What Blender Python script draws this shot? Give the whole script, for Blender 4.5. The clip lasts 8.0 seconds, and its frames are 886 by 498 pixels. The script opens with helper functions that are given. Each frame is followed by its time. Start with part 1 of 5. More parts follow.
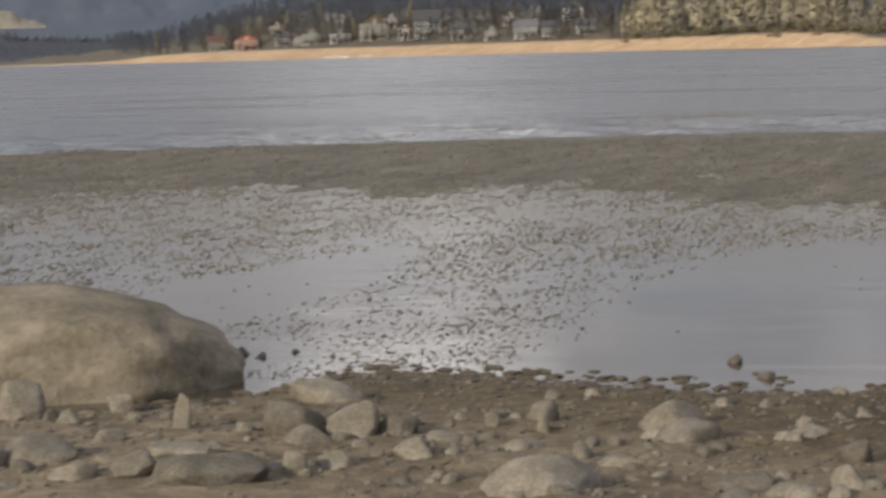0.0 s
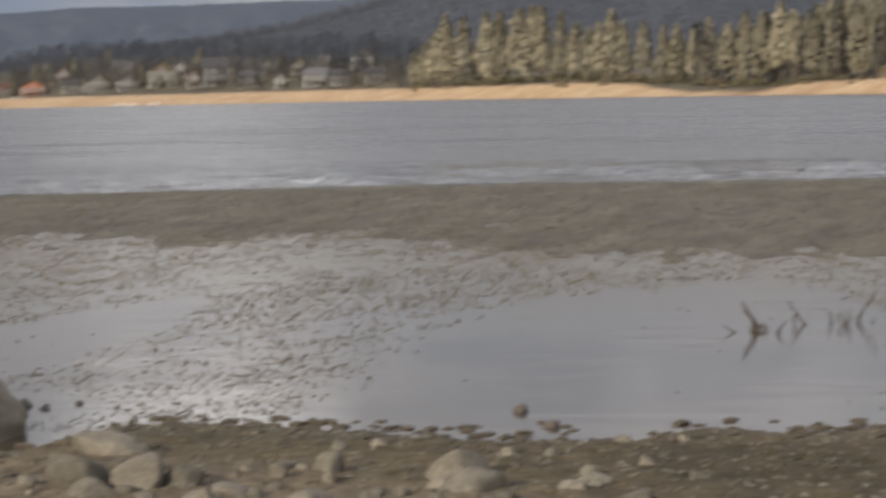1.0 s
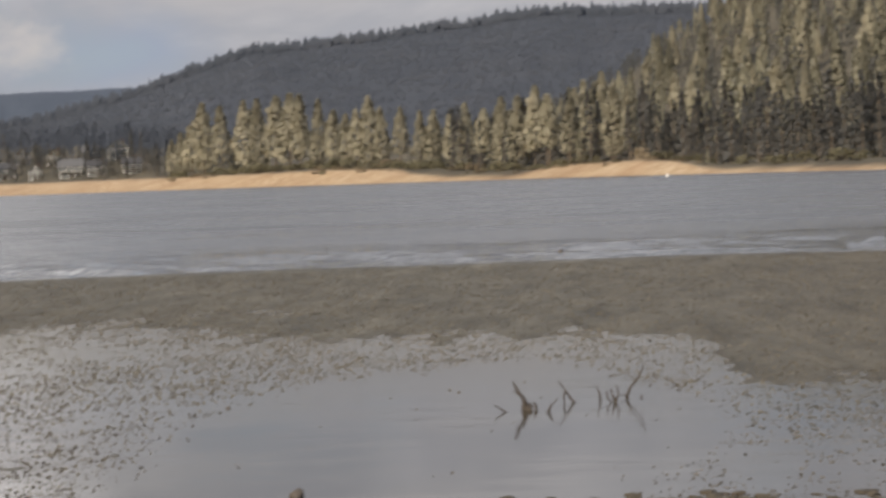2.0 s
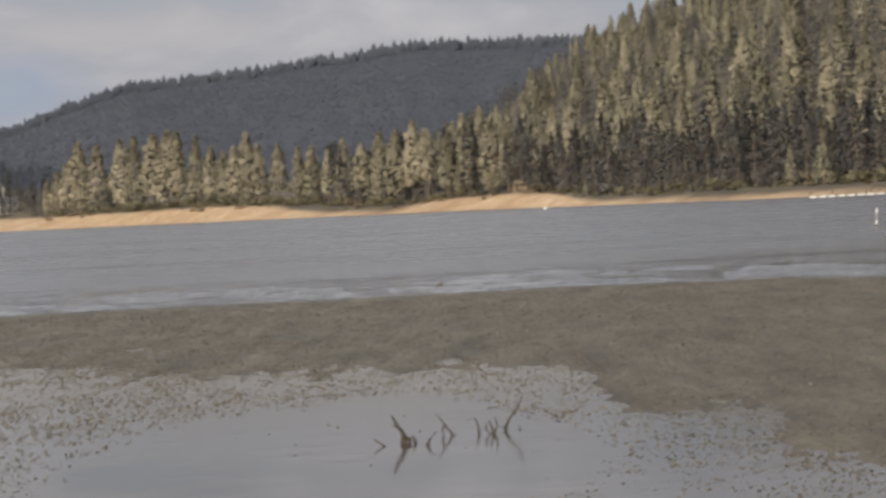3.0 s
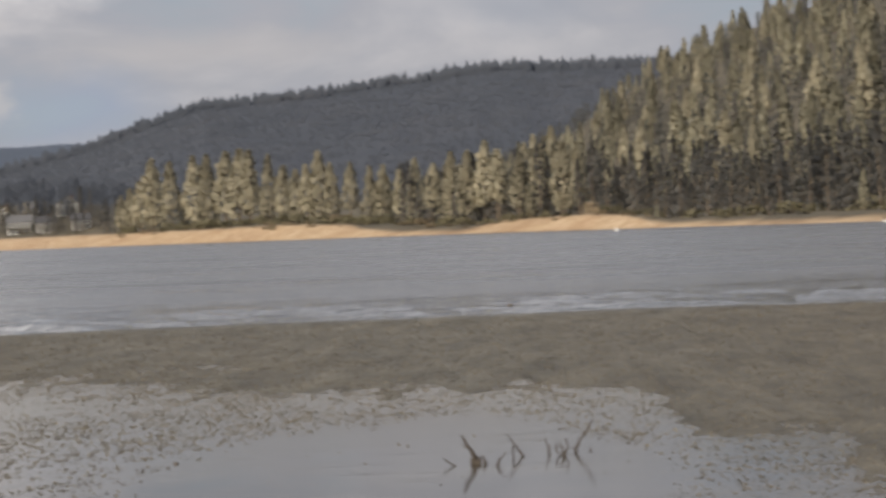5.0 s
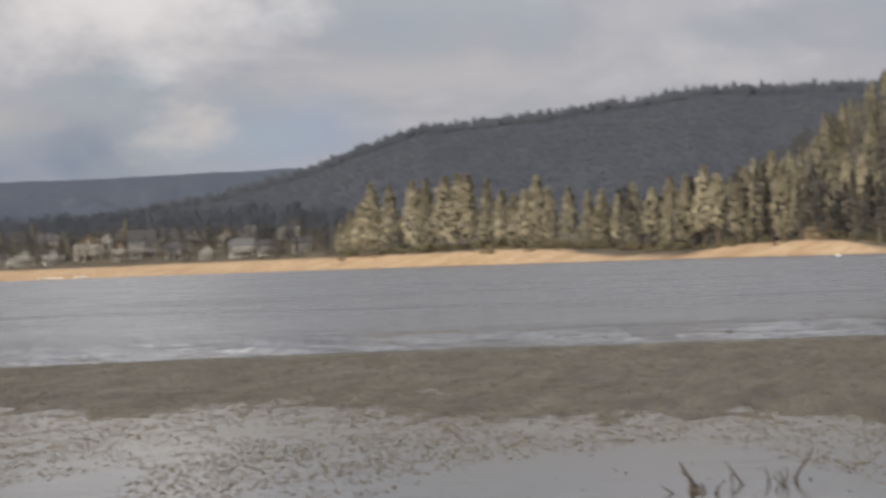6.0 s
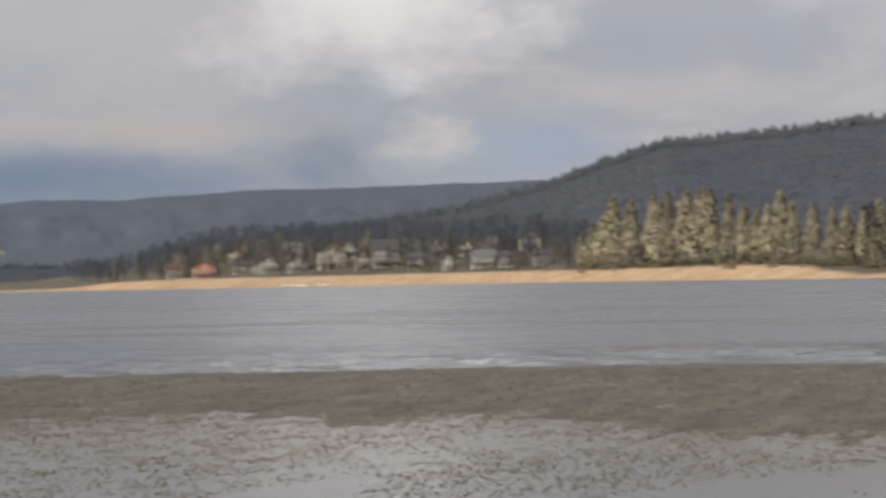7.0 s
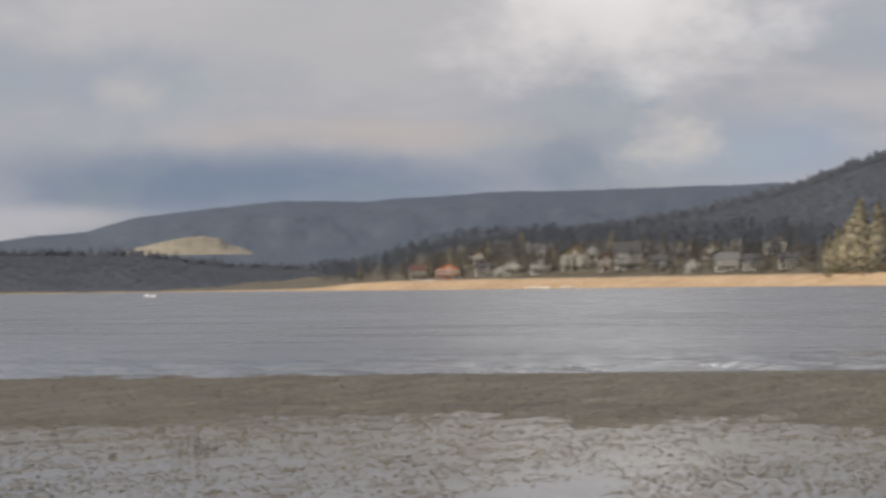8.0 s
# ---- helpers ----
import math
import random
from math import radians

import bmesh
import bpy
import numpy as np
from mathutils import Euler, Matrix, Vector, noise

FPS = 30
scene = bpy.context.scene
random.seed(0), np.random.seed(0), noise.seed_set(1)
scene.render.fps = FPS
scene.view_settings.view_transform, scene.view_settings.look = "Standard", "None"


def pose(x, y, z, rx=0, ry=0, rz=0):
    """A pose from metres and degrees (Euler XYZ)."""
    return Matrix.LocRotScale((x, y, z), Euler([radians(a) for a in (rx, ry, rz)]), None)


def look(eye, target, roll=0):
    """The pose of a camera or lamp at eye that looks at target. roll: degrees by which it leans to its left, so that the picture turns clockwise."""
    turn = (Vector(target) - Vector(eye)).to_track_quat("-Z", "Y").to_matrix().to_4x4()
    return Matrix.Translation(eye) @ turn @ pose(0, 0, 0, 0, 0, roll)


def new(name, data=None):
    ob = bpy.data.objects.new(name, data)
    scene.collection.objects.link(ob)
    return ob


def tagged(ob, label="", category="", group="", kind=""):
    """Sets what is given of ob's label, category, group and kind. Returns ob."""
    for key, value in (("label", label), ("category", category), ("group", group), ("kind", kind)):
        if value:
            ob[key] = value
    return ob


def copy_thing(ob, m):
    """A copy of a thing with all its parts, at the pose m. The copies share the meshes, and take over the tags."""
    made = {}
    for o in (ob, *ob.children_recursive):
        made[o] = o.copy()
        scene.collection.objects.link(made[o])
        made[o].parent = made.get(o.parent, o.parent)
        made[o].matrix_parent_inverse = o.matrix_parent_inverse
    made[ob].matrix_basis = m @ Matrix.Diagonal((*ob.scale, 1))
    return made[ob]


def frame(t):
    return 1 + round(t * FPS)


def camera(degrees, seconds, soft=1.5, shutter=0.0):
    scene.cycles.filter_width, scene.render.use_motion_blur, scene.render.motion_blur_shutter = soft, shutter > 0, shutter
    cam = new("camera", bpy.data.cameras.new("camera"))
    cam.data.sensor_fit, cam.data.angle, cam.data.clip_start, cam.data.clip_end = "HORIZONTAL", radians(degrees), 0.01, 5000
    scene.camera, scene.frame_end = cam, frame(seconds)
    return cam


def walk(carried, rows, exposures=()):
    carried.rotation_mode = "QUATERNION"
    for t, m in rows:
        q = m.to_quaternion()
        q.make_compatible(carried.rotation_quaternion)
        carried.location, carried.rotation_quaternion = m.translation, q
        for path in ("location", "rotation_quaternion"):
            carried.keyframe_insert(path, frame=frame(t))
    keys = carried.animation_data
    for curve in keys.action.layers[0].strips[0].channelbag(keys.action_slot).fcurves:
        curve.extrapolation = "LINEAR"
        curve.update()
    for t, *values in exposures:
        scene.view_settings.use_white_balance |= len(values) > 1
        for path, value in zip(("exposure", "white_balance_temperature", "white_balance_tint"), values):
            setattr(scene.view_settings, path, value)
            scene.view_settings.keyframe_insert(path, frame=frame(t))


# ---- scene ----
# The camera stands on a lake shore, 1.65 m above the water, and pans by hand.
# Rows: seconds, heading (degrees right of +y), tilt up, lean, sway in x and z.
PATH = [
    (0.0, -15.149, -4.829, -1.62, 0.0175, 0.0081),
    (0.3, -14.132, -4.58, -1.346, -0.0022, -0.0007),
    (0.5, -13.408, -4.463, -1.044, 0.0154, 0.0034),
    (0.7, -12.049, -4.207, -0.747, 0.0044, 0.0043),
    (1.0, -9.94, -3.773, -1.282, 0.0339, 0.0163),
    (1.2, -8.234, -3.288, -1.39, 0.0321, 0.0181),
    (1.5, -6.138, -2.615, -1.718, -0.0088, 0.0068),
    (1.7, -5.105, -2.266, -1.753, -0.02, 0.0091),
    (2.0, -3.996, -1.818, -2.239, -0.0278, -0.0021),
    (3.3, -0.32, -1.025, -2.727, 0.0119, -0.0135),
    (3.5, 0.0, -0.998, -2.469, 0.0196, -0.017),
    (4.0, 0.073, -0.995, -2.288, 0.0139, -0.0172),
    (4.2, -0.152, -0.94, -2.299, 0.0022, -0.019),
    (5.3, -4.159, -0.347, -2.528, -0.0216, -0.0074),
    (5.5, -5.212, -0.216, -2.571, -0.0286, -0.0062),
    (6.0, -8.048, 0.293, -2.211, -0.0148, -0.0032),
    (6.5, -10.974, 0.631, -1.865, -0.0058, -0.0013),
    (7.0, -13.947, 0.769, -1.177, 0.0013, 0.0004),
    (7.5, -16.929, 0.832, -0.976, 0.0087, 0.001),
    (8.0, -19.912, 0.917, -0.744, -0.0315, -0.0072),
]
EYE = 1.65
cam = camera(21.5, 8.0, soft=3.2, shutter=0.55)


def aim(a, p, r, cx, cz):
    return pose(cx, 0, EYE + cz) @ pose(0, 0, 0, 0, 0, -a) @ pose(0, 0, 0, 90 + p) @ pose(0, 0, 0, 0, 0, r)


walk(cam, [(t, aim(*v)) for t, *v in PATH])

# ---- world, sun ----
SUN_EL, SUN_AZ = 20.0, 209.0   # degrees; azimuth right of +y: behind the camera, a little to the left
world = bpy.data.worlds.new("sky")
scene.world = world
world.use_nodes = True


def node(nt, kind, **props):
    n = nt.nodes.new(kind)
    for k, v in props.items():
        if k == "ramp":
            for i, (pos, col) in enumerate(v):
                e = n.color_ramp.elements[i] if i < 2 else n.color_ramp.elements.new(pos)
                e.position, e.color = pos, (*col, 1) if len(col) == 3 else col
        elif k == "op":
            n.operation = v
        elif k == "blend":
            n.blend_type = v
        elif k == "data":
            n.data_type = v
        else:
            n.inputs[k.replace("_", " ")].default_value = v
    return n


def wire(nt, a, b):
    nt.links.new(a, b)


def direction(az, el):
    a, e = radians(az), radians(el)
    return (math.sin(a) * math.cos(e), math.cos(a) * math.cos(e), math.sin(e))


def build_sky():
    nt = world.node_tree
    bg = nt.nodes["Background"]
    sky = nt.nodes.new("ShaderNodeTexSky")
    sky.sky_type = "NISHITA"
    sky.sun_disc = False
    sky.sun_elevation, sky.sun_rotation = radians(SUN_EL), radians(SUN_AZ)
    dim = node(nt, "ShaderNodeVectorMath", op="SCALE", Scale=0.10)
    wire(nt, sky.outputs[0], dim.inputs[0])
    co = nt.nodes.new("ShaderNodeTexCoord")
    flat = node(nt, "ShaderNodeMapping")
    flat.inputs["Scale"].default_value = (1, 1, 2.8)
    wire(nt, co.outputs["Generated"], flat.inputs["Vector"])
    puffy = node(nt, "ShaderNodeMapping")
    puffy.inputs["Scale"].default_value = (1, 1, 1.5)
    wire(nt, co.outputs["Generated"], puffy.inputs["Vector"])
    big = node(nt, "ShaderNodeTexNoise", Scale=7.5, Detail=8.0, Roughness=0.55, Distortion=0.35)
    wire(nt, flat.outputs[0], big.inputs["Vector"])
    cloud = node(nt, "ShaderNodeValToRGB", ramp=[(0.34, (0.32, 0.345, 0.41)), (0.66, (0.56, 0.54, 0.55)), (0.5, (0.42, 0.42, 0.45))])
    wire(nt, big.outputs[0], cloud.inputs[0])
    last = cloud.outputs[0]
    # the bright billows and the blue-grey gaps that stand over the village and the ridge
    for az, el, wide, tall, col, amount, ragged in BILLOWS:
        d = node(nt, "ShaderNodeVectorMath", op="SUBTRACT")
        wire(nt, co.outputs["Generated"], d.inputs[0])
        d.inputs[1].default_value = direction(az, el)
        m = node(nt, "ShaderNodeVectorMath", op="MULTIPLY")
        m.inputs[1].default_value = (1 / radians(wide), 1 / radians(wide), 1 / radians(tall))
        wire(nt, d.outputs[0], m.inputs[0])
        wob = node(nt, "ShaderNodeTexNoise", Scale=15.0, Detail=7.0, Roughness=0.58)
        wire(nt, puffy.outputs[0], wob.inputs["Vector"])
        off = node(nt, "ShaderNodeVectorMath", op="SUBTRACT")
        off.inputs[1].default_value = (0.5, 0.5, 0.5)
        wire(nt, wob.outputs[1], off.inputs[0])
        push = node(nt, "ShaderNodeVectorMath", op="SCALE", Scale=ragged)
        wire(nt, off.outputs[0], push.inputs[0])
        add = node(nt, "ShaderNodeVectorMath", op="ADD")
        wire(nt, m.outputs[0], add.inputs[0])
        wire(nt, push.outputs[0], add.inputs[1])
        ln = node(nt, "ShaderNodeVectorMath", op="LENGTH")
        wire(nt, add.outputs[0], ln.inputs[0])
        r = node(nt, "ShaderNodeMapRange")
        r.interpolation_type = "SMOOTHSTEP"
        r.inputs["From Min"].default_value, r.inputs["From Max"].default_value = 1.25, 0.15
        r.inputs["To Min"].default_value, r.inputs["To Max"].default_value = 0.0, amount
        wire(nt, ln.outputs["Value"], r.inputs["Value"])
        mix = node(nt, "ShaderNodeMix", data="RGBA")
        wire(nt, r.outputs[0], mix.inputs["Factor"])
        wire(nt, last, mix.inputs[6])
        mix.inputs[7].default_value = (*col, 1)
        last = mix.outputs[2]
    # an overcast sky is brighter overhead
    sep = nt.nodes.new("ShaderNodeSeparateXYZ")
    wire(nt, co.outputs["Generated"], sep.inputs[0])
    up = node(nt, "ShaderNodeMapRange")
    up.inputs["From Min"].default_value, up.inputs["From Max"].default_value = 0.1, 0.9
    up.inputs["To Min"].default_value, up.inputs["To Max"].default_value = 1.0, 1.9
    wire(nt, sep.outputs["Z"], up.inputs["Value"])
    lift = node(nt, "ShaderNodeVectorMath", op="SCALE")
    wire(nt, last, lift.inputs[0])
    wire(nt, up.outputs[0], lift.inputs["Scale"])
    # thin places let the blue through
    gap = node(nt, "ShaderNodeMapRange")
    gap.inputs["From Min"].default_value, gap.inputs["From Max"].default_value = 0.46, 0.34
    gap.inputs["To Max"].default_value = 0.15
    wire(nt, big.outputs[0], gap.inputs["Value"])
    both = node(nt, "ShaderNodeMix", data="RGBA")
    wire(nt, gap.outputs[0], both.inputs["Factor"])
    wire(nt, lift.outputs[0], both.inputs[6])
    wire(nt, dim.outputs[0], both.inputs[7])
    wire(nt, both.outputs[2], bg.inputs[0])
    bg.inputs[1].default_value = 1.0


# heading, elevation, half width, half height, colour, amount, raggedness
BILLOWS = [
    (-24.0, 6.3, 9.5, 2.9, (0.47, 0.46, 0.475), 0.85, 2.2),
    (-5.0, 6.8, 9.0, 2.2, (0.41, 0.415, 0.455), 0.75, 1.6),
    (-28.0, 5.2, 4.0, 1.1, (0.30, 0.34, 0.42), 0.6, 2.0),
    (-25.0, 2.5, 10.5, 1.15, (0.20, 0.245, 0.33), 1.0, 0.7),
    (-16.3, 3.05, 1.7, 1.0, (0.22, 0.26, 0.335), 0.75, 2.4),
    (-11.5, 3.2, 3.0, 1.2, (0.33, 0.385, 0.49), 0.8, 1.6),
    # next three are centred above the view, added to brighten the water's reflections
    (-1.0, 11.0, 9.0, 4.4, (0.88, 0.85, 0.86), 0.8, 1.6),
    (-14.0, 12.0, 11.0, 4.6, (0.62, 0.605, 0.61), 0.8, 1.8),
    (-16.2, 9.2, 3.9, 2.7, (1.62, 1.56, 1.53), 0.92, 1.8),
    (-15.4, 6.5, 4.6, 1.7, (0.74, 0.705, 0.70), 0.9, 2.8),
    (-13.7, 3.9, 1.4, 1.2, (0.60, 0.55, 0.53), 0.75, 5.0),
    (-21.5, 3.75, 5.5, 0.5, (0.49, 0.44, 0.42), 0.7, 1.5),
    (-27.6, 4.9, 1.2, 0.6, (0.54, 0.51, 0.50), 0.6, 3.2),
    (-30.0, 1.75, 3.0, 0.42, (0.46, 0.45, 0.48), 0.9, 0.9),
    (-1.0, 5.3, 2.6, 0.7, (0.34, 0.365, 0.42), 0.6, 1.6),
    (-8.5, 4.6, 4.0, 0.6, (0.50, 0.475, 0.475), 0.6, 1.8),
]
build_sky()

sun = new("sun", bpy.data.lights.new("sun", "SUN"))
sun.data.energy, sun.data.angle, sun.data.color = 4.6, radians(5.0), (1.0, 0.87, 0.70)
sun.matrix_world = look((0, 0, 100), Vector((0, 0, 100)) - Vector(direction(SUN_AZ, SUN_EL)))


# ---- materials ----
def material(name, rough=0.9):
    m = bpy.data.materials.new(name)
    m.use_nodes = True
    b = m.node_tree.nodes["Principled BSDF"]
    b.inputs["Roughness"].default_value = rough
    return m, m.node_tree, b


def speckled(name, colours, scale, fine, rough=0.9, bump=0.3, size=0.01, stretch=(1, 1, 1), vary=0.0, spec=0.3, island=0.0):
    """Colour from a coarse and a fine noise, with relief from the fine one; vary: change from object to object."""
    m, nt, b = material(name, rough)
    co = nt.nodes.new("ShaderNodeTexCoord")
    mp = node(nt, "ShaderNodeMapping")
    mp.inputs["Scale"].default_value = stretch
    wire(nt, co.outputs["Object"], mp.inputs["Vector"])
    n1 = node(nt, "ShaderNodeTexNoise", Scale=scale, Detail=5.0, Roughness=0.6)
    n2 = node(nt, "ShaderNodeTexNoise", Scale=fine, Detail=4.0, Roughness=0.65)
    wire(nt, mp.outputs[0], n1.inputs["Vector"])
    wire(nt, mp.outputs[0], n2.inputs["Vector"])
    f = node(nt, "ShaderNodeMath", op="MULTIPLY_ADD")
    f.inputs[1].default_value = 0.45
    wire(nt, n2.outputs[0], f.inputs[0])
    half = node(nt, "ShaderNodeMath", op="MULTIPLY")
    half.inputs[1].default_value = 0.62
    wire(nt, n1.outputs[0], half.inputs[0])
    wire(nt, half.outputs[0], f.inputs[2])
    steps = len(colours)
    ramp = node(nt, "ShaderNodeValToRGB", ramp=[(p, c) for p, c in ([(0.36, colours[0]), (0.70, colours[-1])] + [(0.36 + 0.34 * i / (steps - 1), colours[i]) for i in range(1, steps - 1)])])
    wire(nt, f.outputs[0], ramp.inputs[0])
    out = ramp.outputs[0]
    if vary:
        info = nt.nodes.new("ShaderNodeObjectInfo")
        r = node(nt, "ShaderNodeMapRange")
        r.inputs["To Min"].default_value, r.inputs["To Max"].default_value = 1 - vary, 1 + vary
        wire(nt, info.outputs["Random"], r.inputs["Value"])
        s = node(nt, "ShaderNodeVectorMath", op="SCALE")
        wire(nt, out, s.inputs[0])
        wire(nt, r.outputs[0], s.inputs["Scale"])
        out = s.outputs[0]
    if island:
        geo = nt.nodes.new("ShaderNodeNewGeometry")
        r = node(nt, "ShaderNodeMapRange")
        r.inputs["To Min"].default_value, r.inputs["To Max"].default_value = 1 - island, 1 + island
        wire(nt, geo.outputs["Random Per Island"], r.inputs["Value"])
        s = node(nt, "ShaderNodeVectorMath", op="SCALE")
        wire(nt, out, s.inputs[0])
        wire(nt, r.outputs[0], s.inputs["Scale"])
        out = s.outputs[0]
    wire(nt, out, b.inputs["Base Color"])
    b.inputs["Specular IOR Level"].default_value = spec
    if bump:
        bp = node(nt, "ShaderNodeBump", Strength=bump, Distance=size)
        wire(nt, f.outputs[0], bp.inputs["Height"])
        wire(nt, bp.outputs[0], b.inputs["Normal"])
    return m


def plain(name, col, rough=0.7, metal=0.0):
    m, nt, b = material(name, rough)
    n = node(nt, "ShaderNodeTexNoise", Scale=3.0, Detail=5.0)
    co = nt.nodes.new("ShaderNodeTexCoord")
    wire(nt, co.outputs["Object"], n.inputs["Vector"])
    ramp = node(nt, "ShaderNodeValToRGB", ramp=[(0.3, tuple(c * 0.82 for c in col)), (0.7, tuple(min(1, c * 1.12) for c in col))])
    wire(nt, n.outputs[0], ramp.inputs[0])
    wire(nt, ramp.outputs[0], b.inputs["Base Color"])
    b.inputs["Metallic"].default_value = metal
    return m


def roughen(m):
    """The wind roughens the open lake, in long streaks; by the shore it is smoother."""
    nt = m.node_tree
    b = nt.nodes["Principled BSDF"]
    co = nt.nodes.new("ShaderNodeTexCoord")
    sep = nt.nodes.new("ShaderNodeSeparateXYZ")
    wire(nt, co.outputs["Object"], sep.inputs[0])
    r = node(nt, "ShaderNodeMapRange")
    r.inputs["From Min"].default_value, r.inputs["From Max"].default_value = 46, 75
    r.inputs["To Min"].default_value, r.inputs["To Max"].default_value = 0.07, 0.24
    wire(nt, sep.outputs["Y"], r.inputs["Value"])
    mp = node(nt, "ShaderNodeMapping")
    mp.inputs["Scale"].default_value = (0.05, 0.11, 1)
    wire(nt, co.outputs["Object"], mp.inputs["Vector"])
    n = node(nt, "ShaderNodeTexNoise", Scale=1.0, Detail=6.0, Roughness=0.65)
    wire(nt, mp.outputs[0], n.inputs["Vector"])
    k = node(nt, "ShaderNodeMapRange")
    k.inputs["From Min"].default_value, k.inputs["From Max"].default_value = 0.35, 0.65
    k.inputs["To Min"].default_value, k.inputs["To Max"].default_value = 0.55, 1.5
    wire(nt, n.outputs[0], k.inputs["Value"])
    p = node(nt, "ShaderNodeMath", op="MULTIPLY")
    wire(nt, r.outputs[0], p.inputs[0])
    wire(nt, k.outputs[0], p.inputs[1])
    wire(nt, p.outputs[0], b.inputs["Roughness"])


def water(name, base, waves, rough):
    """Still or rippled water: a dark, glossy sheet. waves: (scale, stretch in x, height in m) for each size of ripple."""
    m, nt, b = material(name, rough)
    b.inputs["Base Color"].default_value = (*base, 1)
    b.inputs["IOR"].default_value = 1.33
    co = nt.nodes.new("ShaderNodeTexCoord")
    last = None
    for scale, stretch, height in waves:
        mp = node(nt, "ShaderNodeMapping")
        mp.inputs["Scale"].default_value = (scale * stretch, scale, scale)
        mp.inputs["Rotation"].default_value = (0, 0, radians(-7))
        wire(nt, co.outputs["Object"], mp.inputs["Vector"])
        n = node(nt, "ShaderNodeTexNoise", Scale=1.0, Detail=3.0, Roughness=0.55, Distortion=0.5)
        wire(nt, mp.outputs[0], n.inputs["Vector"])
        s = node(nt, "ShaderNodeBump", Strength=1.0, Distance=height)
        wire(nt, n.outputs[0], s.inputs["Height"])
        if last:
            wire(nt, last, s.inputs["Normal"])
        last = s.outputs[0]
    wire(nt, last, b.inputs["Normal"])
    return m


def still(m):
    """Brown silt shows faintly through the shallow water, which lies calm in some places and trembles in others."""
    nt = m.node_tree
    b = nt.nodes["Principled BSDF"]
    co = nt.nodes.new("ShaderNodeTexCoord")
    n = node(nt, "ShaderNodeTexNoise", Scale=0.6, Detail=5.0, Roughness=0.6)
    wire(nt, co.outputs["Object"], n.inputs["Vector"])
    silt = node(nt, "ShaderNodeValToRGB", ramp=[(0.35, (0.026, 0.022, 0.017)), (0.65, (0.060, 0.050, 0.036))])
    wire(nt, n.outputs[0], silt.inputs[0])
    sep = nt.nodes.new("ShaderNodeSeparateXYZ")
    wire(nt, co.outputs["Object"], sep.inputs[0])
    out = node(nt, "ShaderNodeMapRange")
    out.inputs["From Min"].default_value, out.inputs["From Max"].default_value = 15, 23
    wire(nt, sep.outputs["Y"], out.inputs["Value"])
    sunk = node(nt, "ShaderNodeMix", data="RGBA")
    wire(nt, out.outputs[0], sunk.inputs["Factor"])
    wire(nt, silt.outputs[0], sunk.inputs[6])
    sunk.inputs[7].default_value = (0.132, 0.117, 0.088, 1)
    wire(nt, sunk.outputs[2], b.inputs["Base Color"])
    dull = node(nt, "ShaderNodeMapRange")
    dull.inputs["To Min"].default_value, dull.inputs["To Max"].default_value = 0.05, 0.24
    wire(nt, out.outputs[0], dull.inputs["Value"])
    wire(nt, dull.outputs[0], b.inputs["Roughness"])
    calm = node(nt, "ShaderNodeMapRange")
    calm.inputs["From Min"].default_value, calm.inputs["From Max"].default_value = 0.4, 0.62
    calm.inputs["To Min"].default_value, calm.inputs["To Max"].default_value = 0.35, 1.5
    wire(nt, n.outputs[0], calm.inputs["Value"])
    for bump in [q for q in nt.nodes if q.bl_idname == "ShaderNodeBump"]:
        wire(nt, calm.outputs[0], bump.inputs["Strength"])


LAKE = water("lake", (0.078, 0.083, 0.09), [(2.6, 0.9, 0.05), (0.8, 0.8, 0.15), (0.13, 0.55, 0.42)], 0.27)
LAKE.node_tree.nodes["Principled BSDF"].inputs["Specular IOR Level"].default_value = 0.36
roughen(LAKE)
POOL = water("shallow_water", (0.06, 0.055, 0.045), [(2.2, 0.5, 0.0042), (14, 0.6, 0.0012)], 0.05)
still(POOL)
STONE = speckled("stone", [(0.075, 0.067, 0.053), (0.145, 0.131, 0.105), (0.245, 0.227, 0.190)], 5, 60, 0.9, 0.6, 0.012, vary=0.35)
BOULDER = speckled("boulder", [(0.085, 0.073, 0.053), (0.160, 0.140, 0.104), (0.245, 0.219, 0.170)], 1.6, 22, 0.9, 0.8, 0.03)
DARKSTONE = speckled("wet_stone", [(0.05, 0.042, 0.034), (0.09, 0.075, 0.062), (0.13, 0.11, 0.09)], 8, 60, 0.5, 0.4, 0.01)
BARK = speckled("bark", [(0.07, 0.055, 0.042), (0.13, 0.105, 0.08), (0.18, 0.15, 0.12)], 2, 20, 0.95, 0.4, 0.03)
DEADWOOD = speckled("dead_wood", [(0.03, 0.026, 0.022), (0.06, 0.05, 0.042), (0.10, 0.085, 0.07)], 8, 50, 0.9, 0.4, 0.01)
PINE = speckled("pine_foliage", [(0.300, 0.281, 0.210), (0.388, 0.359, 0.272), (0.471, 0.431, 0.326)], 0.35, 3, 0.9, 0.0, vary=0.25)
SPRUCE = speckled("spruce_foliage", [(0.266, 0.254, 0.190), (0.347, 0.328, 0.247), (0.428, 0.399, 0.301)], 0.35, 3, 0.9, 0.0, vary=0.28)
# the shade among the trees is put into these two darker foliage colours
SHADE_UNDERWOOD = speckled("shaded_underwood_foliage", [(0.103, 0.104, 0.098), (0.137, 0.137, 0.127), (0.177, 0.175, 0.157)], 0.35, 3, 0.9, 0.0, vary=0.2)
SHADE_FIR = speckled("shaded_fir_foliage", [(0.094, 0.095, 0.093), (0.124, 0.124, 0.120), (0.158, 0.157, 0.146)], 0.35, 3, 0.9, 0.0, vary=0.2)
